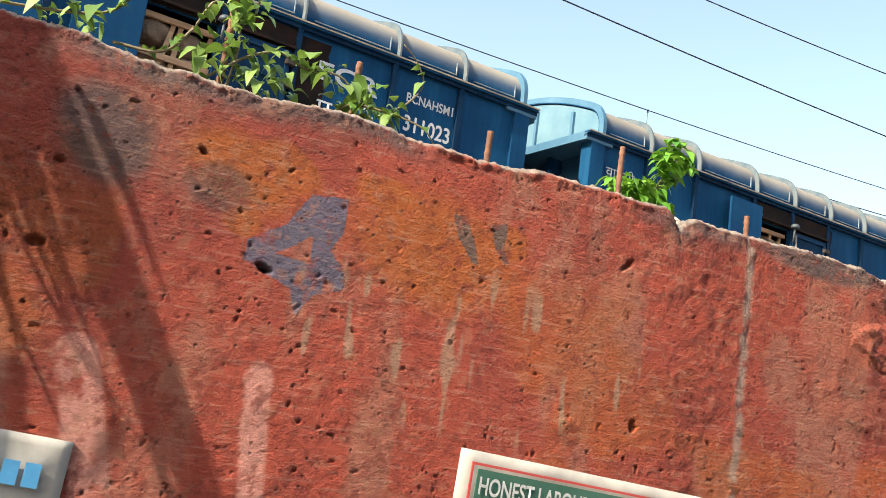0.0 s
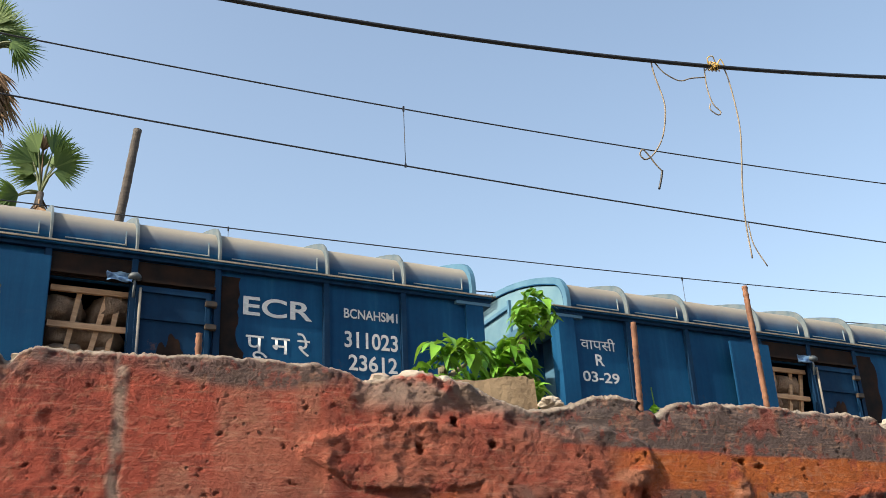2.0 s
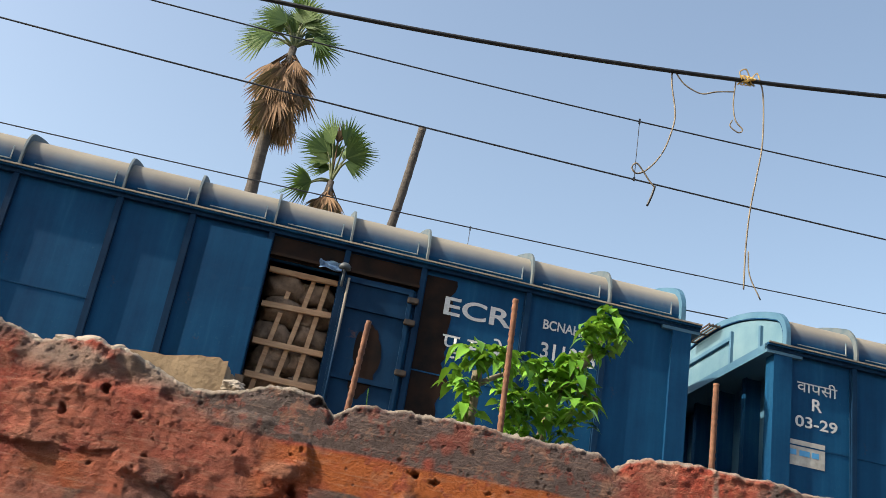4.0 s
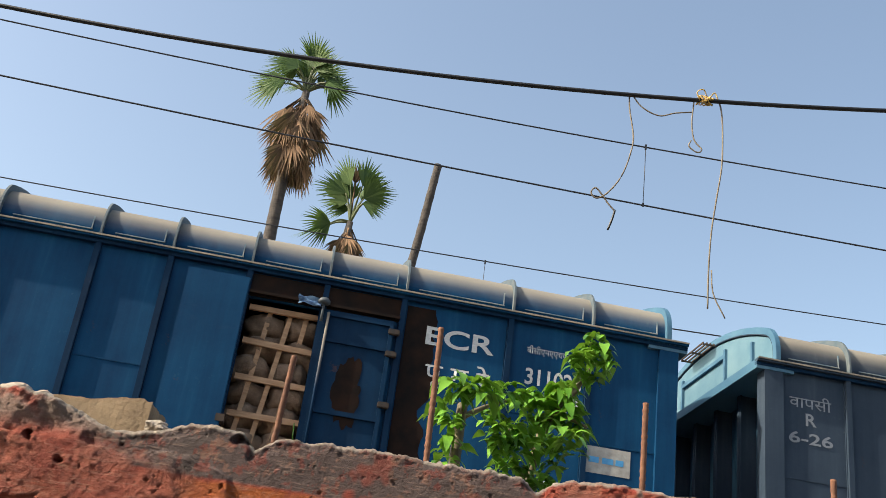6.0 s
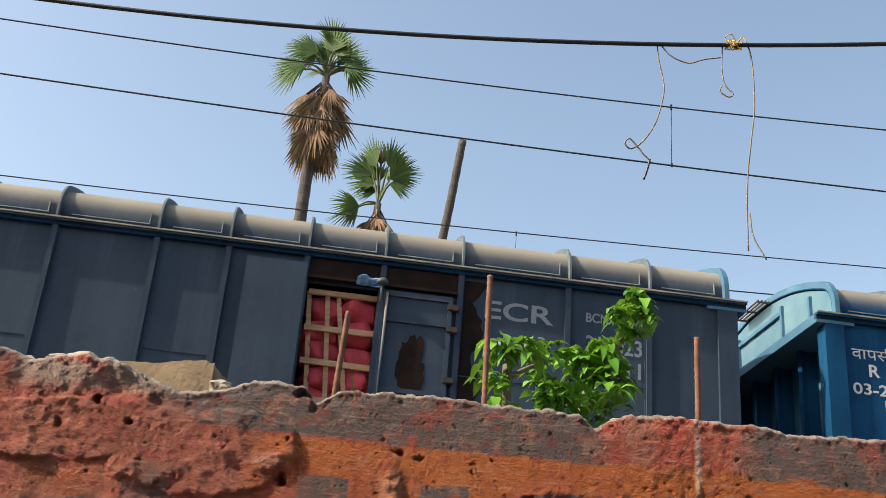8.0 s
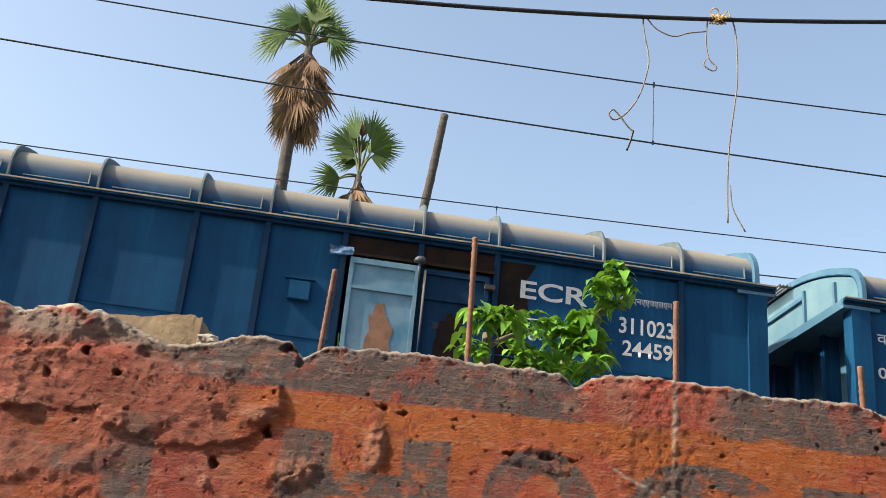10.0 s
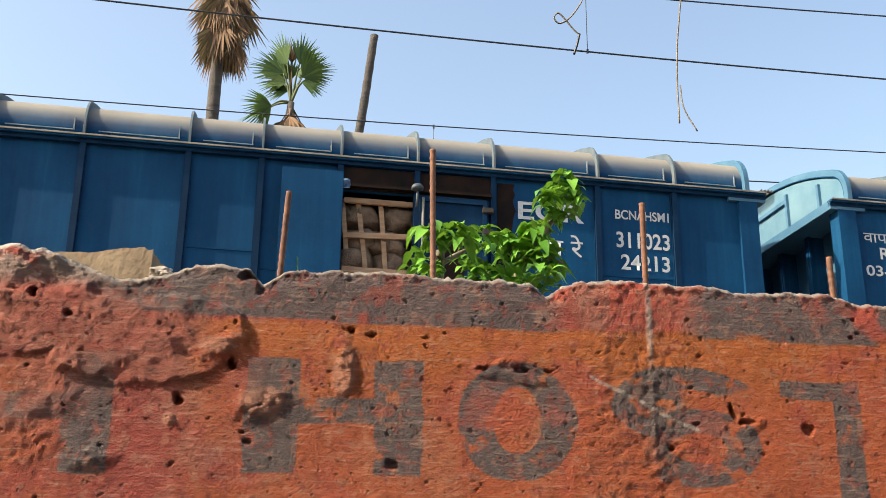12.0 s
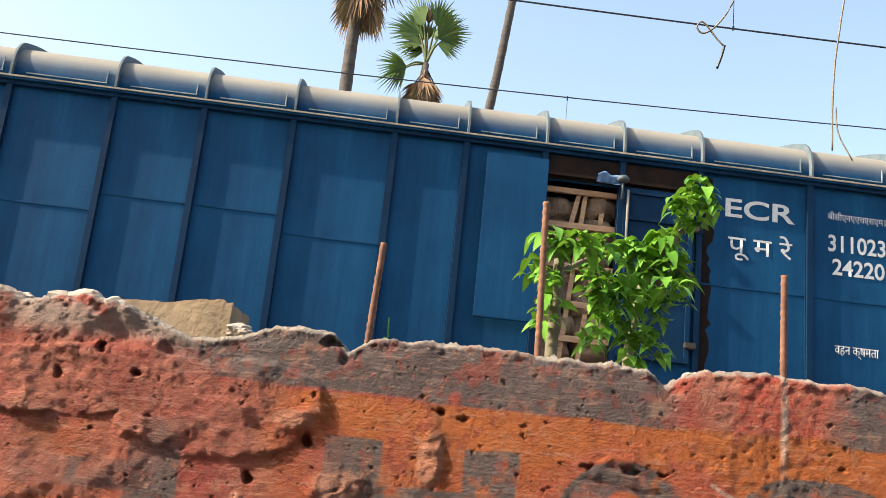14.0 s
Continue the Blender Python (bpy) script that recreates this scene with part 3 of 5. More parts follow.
    flake = k.noise(46, 8, 0.75, slant)
    col = k.mix(k.ramp(flake, 0.62, 0.68, 0, 0.35), col, k.mix(0.6, col, (0.07, 0.06, 0.058)))
    cell = k.node("ShaderNodeTexVoronoi", out="Distance", Vector=slant, Scale=48.0)
    coarse = k.noise(62, 7, 0.72, slant)
    pit = k.math("MULTIPLY", k.ramp(cell, 0.07, 0.16, 1, 0), k.ramp(k.noise(9, 3), 0.40, 0.55))
    high = k.math("ADD", k.math("ADD", k.math("MULTIPLY", brush, 0.5), k.math("MULTIPLY", strokes, 0.6)), k.math("ADD", k.math("MULTIPLY", fine_n, 1.2), k.math("MULTIPLY", coarse, 1.6)))
    crag = k.math("ABSOLUTE", k.math("SUBTRACT", k.noise(42, 9, 0.72, slant), 0.5))
    crag = k.math("MULTIPLY", k.math("ADD", k.math("MULTIPLY", crag, -4.5), k.math("MULTIPLY", coarse, 1.8)), layer.outputs[1])
    k.bump(k.math("ADD", crag, k.math("SUBTRACT", high, k.math("MULTIPLY", pit, 1.3))), 1.0, 0.0058)
    # Shade inside the sunken pits is painted into the base colour.
    col = k.mix(k.math("MULTIPLY", pit, 0.5), col, (0.05, 0.035, 0.03))
    me.materials.append(k.done(col, k.ramp(fine_n, 0.3, 0.7, 0.68, 0.9), 0.0, 0.3))
    return tagged(new("wall_road", me), "old concrete wall with flaking red, orange and grey paint, crumbling along its crest", "wall", kind="structure")


old_wall()

# ---- wagons ----
RIBS = (-5.927, -5.193, -4.232, -3.55, -2.88, -2.206, -1.595, -0.742, 0.0, 0.742, 1.595, 2.206, 2.88, 3.55, 4.232, 5.193, 5.927)
HALF, WIDE, EAVE, FLOOR = 6.72, 3.2, 3.59, 1.15
DOORS = (-4.232, 2.88)                         # where each doorway starts
MESHES = {}


def roof_profile(out=0.0):
    """The roof's outline from the near eave to the far one."""
    half = [(-0.03 - out, EAVE), (-0.03 - out, EAVE + 0.07)]
    for k in range(1, 9):
        a = radians(180 - 68 * k / 8)
        half.append((0.23 + (0.26 + out) * math.cos(a), 3.68 + (0.26 + out) * math.sin(a)))
    y0, z0 = half[-1]
    for k in range(1, 9):
        t = k / 8
        half.append((y0 + (WIDE / 2 - y0) * t, z0 + 0.30 * (2 * t - t * t)))
    return half + [(WIDE - y, z) for y, z in reversed(half[:-1])]


def shell(bm, x0, x1, outer, inner, smooth=True):
    """A curved plate between two outlines."""
    n = len(outer)
    v = [[bm.verts.new((x, y, z)) for y, z in line] for x in (x0, x1) for line in (outer, inner)]
    for i in range(n - 1):
        bm.faces.new((v[0][i], v[0][i + 1], v[2][i + 1], v[2][i])).smooth = smooth
        bm.faces.new((v[1][i], v[3][i], v[3][i + 1], v[1][i + 1])).smooth = smooth
        for x, flip in ((x0, 1), (x1, -1)):       # end faces have corners of their own
            rim = [bm.verts.new((x, *p)) for p in (outer[i], inner[i], inner[i + 1], outer[i + 1])]
            bm.faces.new(rim[::flip])
    for i in (0, n - 1):
        bm.faces.new((v[0][i], v[2][i], v[3][i], v[1][i]))
    return bm


def wpart(name, key, make, material, parent, at=None, label=""):
    """A wagon part whose mesh is shared between wagons that look alike."""
    k = (key, material.name)
    if k not in MESHES:
        me = bpy.data.meshes.new(name)
        bm = make()
        bmesh.ops.recalc_face_normals(bm, faces=bm.faces[:])
        bm.to_mesh(me)
        bm.free()
        me.materials.append(material)
        MESHES[k] = me
    ob = new(name, MESHES[k])
    ob.parent = parent
    if at is not None:
        ob.matrix_basis = at
    return tagged(ob, label)


def letters(text, material, parent, x0, x1, z0, z1, y=-0.006):
    """Painted writing, fitted into a field on the wagon's side."""
    key = ("text", text, material.name)
    if key not in MESHES:
        cu = bpy.data.curves.new("lettering", "FONT")
        cu.body, cu.offset = text, 0.018 if text.isascii() else 0.004
        tmp = new("lettering_source", cu)
        bpy.context.view_layer.update()
        me = bpy.data.meshes.new_from_object(tmp.evaluated_get(bpy.context.evaluated_depsgraph_get()))
        bpy.data.objects.remove(tmp)
        co = np.empty(len(me.vertices) * 3)
        me.vertices.foreach_get("co", co)
        co = co.reshape(-1, 3)
        lo, hi = co.min(0), co.max(0)
        u = (co - lo) / np.maximum(hi - lo, 1e-6)
        me.vertices.foreach_set("co", np.stack([u[:, 0], 0 * u[:, 0], u[:, 1]], 1).ravel())
        me.materials.clear()
        me.materials.append(material)
        me.name = "lettering"
        MESHES[key] = me
    ob = new("lettering", MESHES[key])
    ob.parent = parent
    ob.matrix_basis = Matrix.Translation((x0, y, z0)) @ Matrix.Diagonal((x1 - x0, 1, z1 - z0, 1))
    return tagged(ob, "white stencilled lettering")


def sack_mesh(seed):
    def make():
        bm = bmesh.new()
        bmesh.ops.create_icosphere(bm, subdivisions=3, radius=1)
        for v in bm.verts:
            p = v.co.copy()
            k = 1 + 0.26 * noise.noise(p * 1.9 + Vector((seed * 5, 0, 0))) + 0.12 * noise.noise(p * 4.5 + Vector((seed, 3, 0)))
            v.co = Vector((math.copysign(abs(p.x) ** 0.7, p.x) * 0.19, math.copysign(abs(p.y) ** 0.8, p.y) * 0.22, math.copysign(abs(p.z) ** 0.75, p.z) * 0.125)) * k
        for f in bm.faces:
            f.smooth = True
        return bm
    return make


def rib_mesh():
    return boxes((-0.024, 0.024, -0.038, 0.0, FLOOR, EAVE - 0.03), (-0.032, 0.032, -0.012, 0.0, FLOOR, EAVE - 0.03))


def door_leaf():
    """A pressed steel leaf, 0.6 wide, hung by its right edge."""
    return boxes((0, 0.60, -0.03, 0.0, 1.85, 3.30), bevel=0.006)


def frame_door(leaf, paint):
    for a in ((0.0, 0.035, 1.85, 3.30), (0.565, 0.60, 1.85, 3.30), (0.035, 0.565, 3.25, 3.30), (0.035, 0.565, 1.85, 1.9), (0.035, 0.565, 3.02, 3.05), (0.035, 0.565, 2.40, 2.44)):
        wpart("door_stiffener", ("stiffener", a), lambda: boxes((a[0], a[1], -0.05, -0.028, a[2], a[3])), paint, leaf)


def bogie_frame():
    bm = boxes((-1.3, 1.3, 0.55, 0.70, 0.42, 0.72), (-1.3, 1.3, 2.50, 2.65, 0.42, 0.72), (-0.25, 0.25, 0.55, 2.65, 0.45, 0.80), bevel=0.03)
    for x in (-1.0, 1.0):
        box(bm, x - 0.14, x + 0.14, 0.50, 0.72, 0.36, 0.66, 0.02)
        box(bm, x - 0.14, x + 0.14, 2.48, 2.70, 0.36, 0.66, 0.02)
    return bm


def wheel_mesh():
    bm = tube(bmesh.new(), [(0, -0.065, 0), (0, -0.06, 0), (0, 0.05, 0), (0, 0.055, 0), (0, 0.085, 0)], [0.40, 0.455, 0.46, 0.49, 0.49], 28)
    tube(bm, [(0, -0.11, 0), (0, -0.065, 0)], [0.11, 0.13], 14)
    return bm


def wagon(spec):
    body = spec.get("paint", BLUE)
    grime_and_shade = body if spec.get("paint") else NAVY
    root = new("covered_wagon")
    tagged(root, spec["label"], "wagon", "wagons of the goods train")
    pw = lambda name, key, make, mat, at=None, label="": wpart(name, key, make, mat, root, at, label)
    edges = (-HALF, *RIBS, HALF)
    for a, b in zip(edges, edges[1:]):
        w, door = round(b - a, 3), any(abs(a - d) < 0.01 for d in DOORS)
        z = 3.31 if door else FLOOR
        pw("side_panel", ("panel", w, door), lambda: boxes((0, w, 0.0, 0.05, z, EAVE)), body, Matrix.Translation((a, 0, 0)))
        if door:
            pw("door_sill", "sill", lambda: boxes((0, w, 0.0, 0.05, FLOOR, 1.4)), body, Matrix.Translation((a, 0, 0)))
    pw("side_wall", "side_far", lambda: boxes((-HALF, HALF, WIDE - 0.05, WIDE, FLOOR, EAVE)), body)
    pw("floor_frame", "floor", lambda: boxes((-HALF, HALF, 0.02, WIDE - 0.02, FLOOR - 0.16, FLOOR), (-6.9, 6.9, 1.35, 1.85, 0.75, 1.0), (-7.12, 7.12, 1.5, 1.7, 0.86, 1.06), bevel=0.02), IRON)
    roof = pw("roof", "roof", lambda: shell(bmesh.new(), -HALF + 0.07, HALF - 0.07, roof_profile(), roof_profile(-0.02)), body, None, "blue curved roof under pale dust")
    for x in (*RIBS, -HALF + 0.09, HALF - 0.09):
        wide = 0.009 if abs(x) < 6.5 else 0.022
        wpart("roof_arch", ("arch", wide), lambda: shell(bmesh.new(), -wide, wide, roof_profile(0.055), roof_profile(-0.01), False), SUNLIT_END if abs(x) > 6.5 else ARCH, roof, Matrix.Translation((x, 0, 0)), "pale roof arch")
    for a, b in zip((-HALF + 0.1, *RIBS), (*RIBS, HALF - 0.1)):
        w = round(b - a, 2)
        wpart("eave_strip", ("strip", w), lambda: boxes((0.11, w - 0.08, -0.038, -0.028, EAVE + 0.047, EAVE + 0.056), (w - 0.092, w - 0.083, -0.038, -0.028, EAVE + 0.047, EAVE + 0.17)), EDGE, roof, Matrix.Translation((a, 0, 0)), "thin worn white edge line")
    pw("gutter", "gutter", lambda: boxes((-HALF - 0.1, HALF + 0.1, -0.075, 0.0, EAVE - 0.026, EAVE - 0.002)), body)
    pw("gutter_lip", "lip", lambda: boxes((-HALF - 0.1, HALF + 0.1, -0.086, -0.076, EAVE - 0.009, EAVE + 0.005)), LIP, None, "thin rusty dusted edge of the gutter")
    # Added dark strip standing in for the gutter's shadow on the side.
    pw("eave_shade_strip", "beam", lambda: boxes((-HALF - 0.1, HALF + 0.1, -0.045, 0.0, EAVE - 0.06, EAVE - 0.03)), NAVY)
    # Ribs darker than the side: grime plus their shade, put into the colour.
    for x in RIBS:
        pw("side_rib", "rib", rib_mesh, grime_and_shade, Matrix.Translation((x, 0, 0)))
    for s in (-1, 1):
        e = pw("end_wall", ("end", s), lambda: boxes((min(s * 6.40, s * 6.44), max(s * 6.40, s * 6.44), 0.05, WIDE - 0.05, FLOOR, EAVE)), SUNLIT_END)
        wpart("gable", ("gable", s), lambda: gable(s * (HALF - 0.10)), SUNLIT_GABLE, e, None, "curved gable plate in blue lightened as if sunlit")
        wpart("end_beam", ("ebeam", s), lambda: boxes((min(s * 6.46, s * (HALF + 0.1)), max(s * 6.46, s * (HALF + 0.1)), -0.04, WIDE + 0.04, EAVE - 0.09, EAVE - 0.004)), SUNLIT_END, e)
        g = s * (HALF - 0.088)
        g0, g1 = min(g, g + s * 0.03), max(g, g + s * 0.03)
        for n, r in enumerate(((0.40, 0.44, EAVE, 3.93), (1.02, 1.06, EAVE, 4.06), (2.14, 2.18, EAVE, 4.06), (2.76, 2.80, EAVE, 3.93), (1.06, 2.14, 3.97, 4.01), (1.06, 2.14, 3.62, 3.66))):
            wpart("gable_bar", ("gbar", s, n), lambda: boxes((g0, g1, *r)), SUNLIT_END, e)
        if s < 0:
            wpart("roof_step", "step", roof_step, IRON, e, None, "dark steel step grating at the roof peak")
        for y in (-0.035, WIDE - 0.12):
            wpart("corner_post", ("post", s), lambda: boxes((min(s * 6.56, s * 6.74), max(s * 6.56, s * 6.74), 0, 0.155, FLOOR, EAVE - 0.08)), body, e, Matrix.Translation((0, y, 0)))
        for y in (0.78, 1.33, 1.87, 2.42):
            wpart("end_stiffener", ("stiff", s), lambda: boxes((min(s * 6.43, s * 6.62), max(s * 6.43, s * 6.60), -0.012, 0.012, FLOOR, EAVE - 0.09), (min(s * 6.60, s * 6.615), max(s * 6.60, s * 6.615), -0.04, 0.04, FLOOR, EAVE - 0.09)), body, e, Matrix.Translation((0, y, 0)))
        bg = pw("bogie", "bogie", bogie_frame, IRON, Matrix.Translation((s * 4.4, 0, 0)))
        for x in (-1.0, 1.0):
            for y in (0.72, 2.48):
                wpart("wheel", "wheel", wheel_mesh, STEEL, bg, Matrix.Translation((x, y, 0.46)))
    rng = random.Random(spec["seed"])
    # weld seams across some plates
    for a, b in zip((-HALF, *RIBS), (*RIBS, HALF)):
        if rng.random() < 0.55 and not any(abs(a - d) < 0.02 or abs(a - d - 0.68) < 0.03 for d in DOORS):
            w, z = round(b - a - 0.06, 2), rng.choice((2.55, 2.62, 2.70))
            pw("seam", ("seam", w), lambda: boxes((0.0, w, -0.006, 0.0, -0.006, 0.006)), body, Matrix.Translation((a + 0.03, 0, z)))
    for n, d in enumerate(DOORS):
        state = spec["doors"][n]
        head = pw("door_head", "head", lambda: boxes((0.03, 1.33, -0.02, 0.0, 3.315, EAVE - 0.075), (0.03, 1.33, -0.06, -0.018, 3.33, 3.355)), DARK, Matrix.Translation((d, 0, 0)), "dark stained steel over the doorway")
        wpart("door_rod", "cap", cap_mesh, LUG, head, None, "grey steel pin with a round cap")
        leaf = pw("door", "leaf", door_leaf, grime_and_shade, Matrix.Translation((d + 0.69, 0, 0)), "closed blue steel door leaf with dark worn patches")
        frame_door(leaf, grime_and_shade)
        wpart("worn_patch", ("blot", rng.randrange(3)), lambda: blot(rng.random()), DARK, leaf, None, "dark stain where paint is gone")
        for z in (2.0, 2.55, 3.0, 3.2):
            wpart("hinge", "hinge", lambda: boxes((0.56, 0.655, -0.075, -0.03, -0.025, 0.025), bevel=0.006), IRON, leaf, Matrix.Translation((0, 0, z)))
        wpart("bar_latch", "latch", lambda: tube(bmesh.new(), [(0.03, -0.065, 1.9), (0.03, -0.065, 3.27)], 0.012, 8), grime_and_shade, leaf)
        rag = wpart("rag", ("rag", rng.randrange(3)), lambda: rag_mesh(rng.random()), RAG, head, pose(rng.choice((-0.02, 0.55)), -0.07, 3.37), "crumpled scrap of blue plastic")
        if state == "shut":
            shut = pw("door", "leaf", door_leaf, RUSTLEAF, Matrix.Translation((d + 0.065, -0.03, 0)), "shut door leaf bleached pale with rust")
            frame_door(shut, RUSTLEAF)
            wpart("worn_patch", "rust_blot", lambda: blot(0.37), RUST, shut, None, "brown rust where paint is gone")
        else:
            swung = pw("door", "leaf_open", lambda: boxes((-0.50, 0.02, -0.14, -0.11, 2.02, 3.425), bevel=0.006), spec.get("leaf", body) if n == 0 else spec.get("leaf2", body), Matrix.Translation((d, 0, 0)), "door leaf swung back flat against the side")
            wpart("hinge", "hinge_open", lambda: boxes((-0.02, 0.05, -0.145, -0.01, -0.03, 0.03)), IRON, swung, Matrix.Translation((0, 0, 2.2)))
            cargo = spec.get("cargo", JUTE)
            lat = pw("lattice", ("lat", rng.randrange(2)), lambda: boxes((0.05, 0.665, 0.052, 0.085, 3.22, 3.265)), BATTEN, Matrix.Translation((d, 0, 0)), "rough wooden lattice across the doorway")
            for z in (1.55, 1.95, 2.28, 2.60, 2.92):
                wpart("batten", "bat_h", lambda: boxes((0.05, 0.665, 0.052, 0.078, -0.024, 0.024)), BATTEN, lat, pose(0, 0, z + rng.uniform(-0.03, 0.03), 0, rng.uniform(-2, 2), 0))
            for x in (0.14, 0.30, 0.46):
                wpart("batten", "bat_v", lambda: boxes((-0.02, 0.02, 0.088, 0.112, 1.4, 3.26)), BATTEN, lat, pose(x, 0, 0, 0, 0, 0) @ Matrix.Translation((0, 0, 2.3)) @ pose(0, 0, 0, 0, (-1 if spec["seed"] in (4, 6) else 1) * rng.uniform(5, 12), 0) @ Matrix.Translation((0, 0, -2.3)))
            if state == "sacks":
                for r in range(10):
                    for c in range(2):
                        wpart("sack", ("sack", rng.randrange(4)), sack_mesh(rng.random()), cargo, root,
                              pose(d + 0.19 + 0.33 * c + rng.uniform(-0.05, 0.05), 0.29 + rng.uniform(0, 0.05), 1.28 + 0.205 * r + rng.uniform(-0.02, 0.02), 0, rng.uniform(-12, 12), rng.uniform(-20, 20)), "stuffed sack")
    if spec.get("strip", True):
        for n, d in enumerate(DOORS):
            w = rng.choice((0.10, 0.18, 0.30))
            pw("stain", ("strip_dark", spec["seed"], n), lambda: ragged(0.03, w, spec["seed"] + 3 * n), DARK, Matrix.Translation((d + 1.36, 0, 0)), "dark band of bare steel beside the door")
    if spec["seed"] in (2, 4, 7):               # small round plate with a worn middle
        plate = pw("round_plate", "plate", lambda: tube(bmesh.new(), [(0, 0, 0), (0, -0.012, 0)], [0.055, 0.052], 24), NAVY, Matrix.Translation((-2.48, 0, 2.78)), "small dark round plate")
        wpart("worn_patch", "plate_spot", lambda: tube(bmesh.new(), [(0.01, -0.010, -0.01), (0.01, -0.0145, -0.01)], [0.036, 0.034], 20), DARK, plate)
    if spec["seed"] == 5:
        pw("card_box", "cardbox", lambda: boxes((2.46, 2.64, -0.05, 0.0, 2.86, 3.03), (2.42, 2.68, -0.03, 0.0, 3.05, 3.06), bevel=0.006), body, None, "small steel card holder")
    ink = spec.get("ink", STENCIL)
    letters("वापसी", ink, root, -6.49, -6.085, 3.205, 3.335)
    letters("R", ink, root, -6.337, -6.235, 3.045, 3.16)
    letters(spec.get("due", "03-29"), ink, root, -6.50, -6.08, 2.875, 2.98)
    letters("ECR", ink, root, 4.46, 5.07, 3.165, 3.335)
    letters("पू म रे", ink, root, 4.49, 5.05, 2.79, 3.05)
    letters("बीसीएनएएचएसएम1" if spec["seed"] in (3, 5, 7) else "BCNAHSM1", ink, root, 5.362, 5.874, 3.24, 3.33)
    letters("वहन क्षमता", ink, root, 5.42, 5.80, 2.06, 2.16)
    if spec["seed"] == 3:                       # torn white bills pasted near both ends
        for x, z in ((-6.60, 2.52), (5.95, 2.30)):
            bill = pw("bill", "bill", lambda: boxes((0, 0.40, -0.004, 0.0, 0, 0.23)), PAPER, Matrix.Translation((x, 0, z)), "torn white paper bill")
            for a, b in ((0.03, 0.12), (0.15, 0.25), (0.27, 0.34)):
                wpart("printed_bar", ("bar", a), lambda: boxes((a, b, -0.0065, -0.0045, 0.09, 0.14)), BLUEPRINT, bill)
    letters("311023", ink, root, 5.365, 5.87, 2.97, 3.12)
    letters(spec["number"], ink, root, 5.40, 5.86, 2.765, 2.91)
    return root


def rag_mesh(seed):
    bm = bmesh.new()
    bmesh.ops.create_grid(bm, x_segments=9, y_segments=9, size=0.08)
    for v in bm.verts:
        p = v.co * 14 + Vector((seed * 7, 0, 0))
        v.co = Vector((v.co.x * 1.3 + 0.02 * noise.noise(p), -0.015 + 0.035 * noise.noise(p + Vector((3, 1, 0))), v.co.y * 0.5 - 0.03 + 0.03 * noise.noise(p + Vector((0, 5, 2)))))
    return bm


def gable(x):
    bm = bmesh.new()
    line = [(y, z) for y, z in roof_profile(-0.03)]
    inner = [(y, EAVE - 0.005) for y, z in line]
    return shell(bm, x - 0.012, x + 0.012, line, inner)


def roof_step():
    x0, x1 = -HALF - 0.06, -HALF + 0.12
    bm = boxes(*[(x0 + 0.04 * k, x0 + 0.04 * k + 0.012, 1.30, 1.90, 4.20, 4.215) for k in range(5)])
    for y in (1.30, 1.6, 1.88):
        box(bm, x0, x1, y, y + 0.02, 4.185, 4.20)
        box(bm, x1 - 0.02, x1, y, y + 0.02, 4.05, 4.19)
    return bm


def cap_mesh():
    bm = tube(bmesh.new(), [(0.665, -0.07, 3.18), (0.665, -0.085, 3.33)], 0.012, 8)
    tube(bm, [(0.665, -0.085, 3.325), (0.665, -0.085, 3.335), (0.665, -0.085, 3.36), (0.665, -0.085, 3.38), (0.665, -0.085, 3.388)], [0.03, 0.055, 0.052, 0.034, 0.008], 12)
    return bm


def blot(seed):
    """A flat stain with a ragged outline on a door leaf."""
    bm = bmesh.new()
    pts = []
    for k in range(40):
        a = k / 40 * math.tau
        r = 1 + 0.45 * noise.noise(Vector((math.cos(a) * 2.2, math.sin(a) * 2.2, seed * 9))) + 0.18 * noise.noise(Vector((math.cos(a) * 7, math.sin(a) * 7, seed * 5)))
        pts.append(bm.verts.new((0.30 + 0.12 * r * math.cos(a), -0.0335, 2.60 + 0.30 * r * math.sin(a))))
    bm.faces.new(pts)
    return bm


def ragged(x0, x1, seed):
    bm = bmesh.new()
    n = 40
    a = [bm.verts.new((x0, -0.0035, FLOOR + 0.3 + (EAVE - FLOOR - 0.4) * i / n)) for i in range(n + 1)]
    b = [bm.verts.new((x1 + 0.10 * noise.noise(Vector((i * 0.21, seed, 0))) + 0.04 * noise.noise(Vector((i * 0.9, seed, 4))), -0.0035, v.co.z)) for i, v in enumerate(a)]
    for i in range(n):
        bm.faces.new((a[i], b[i], b[i + 1], a[i + 1]))
    return bm


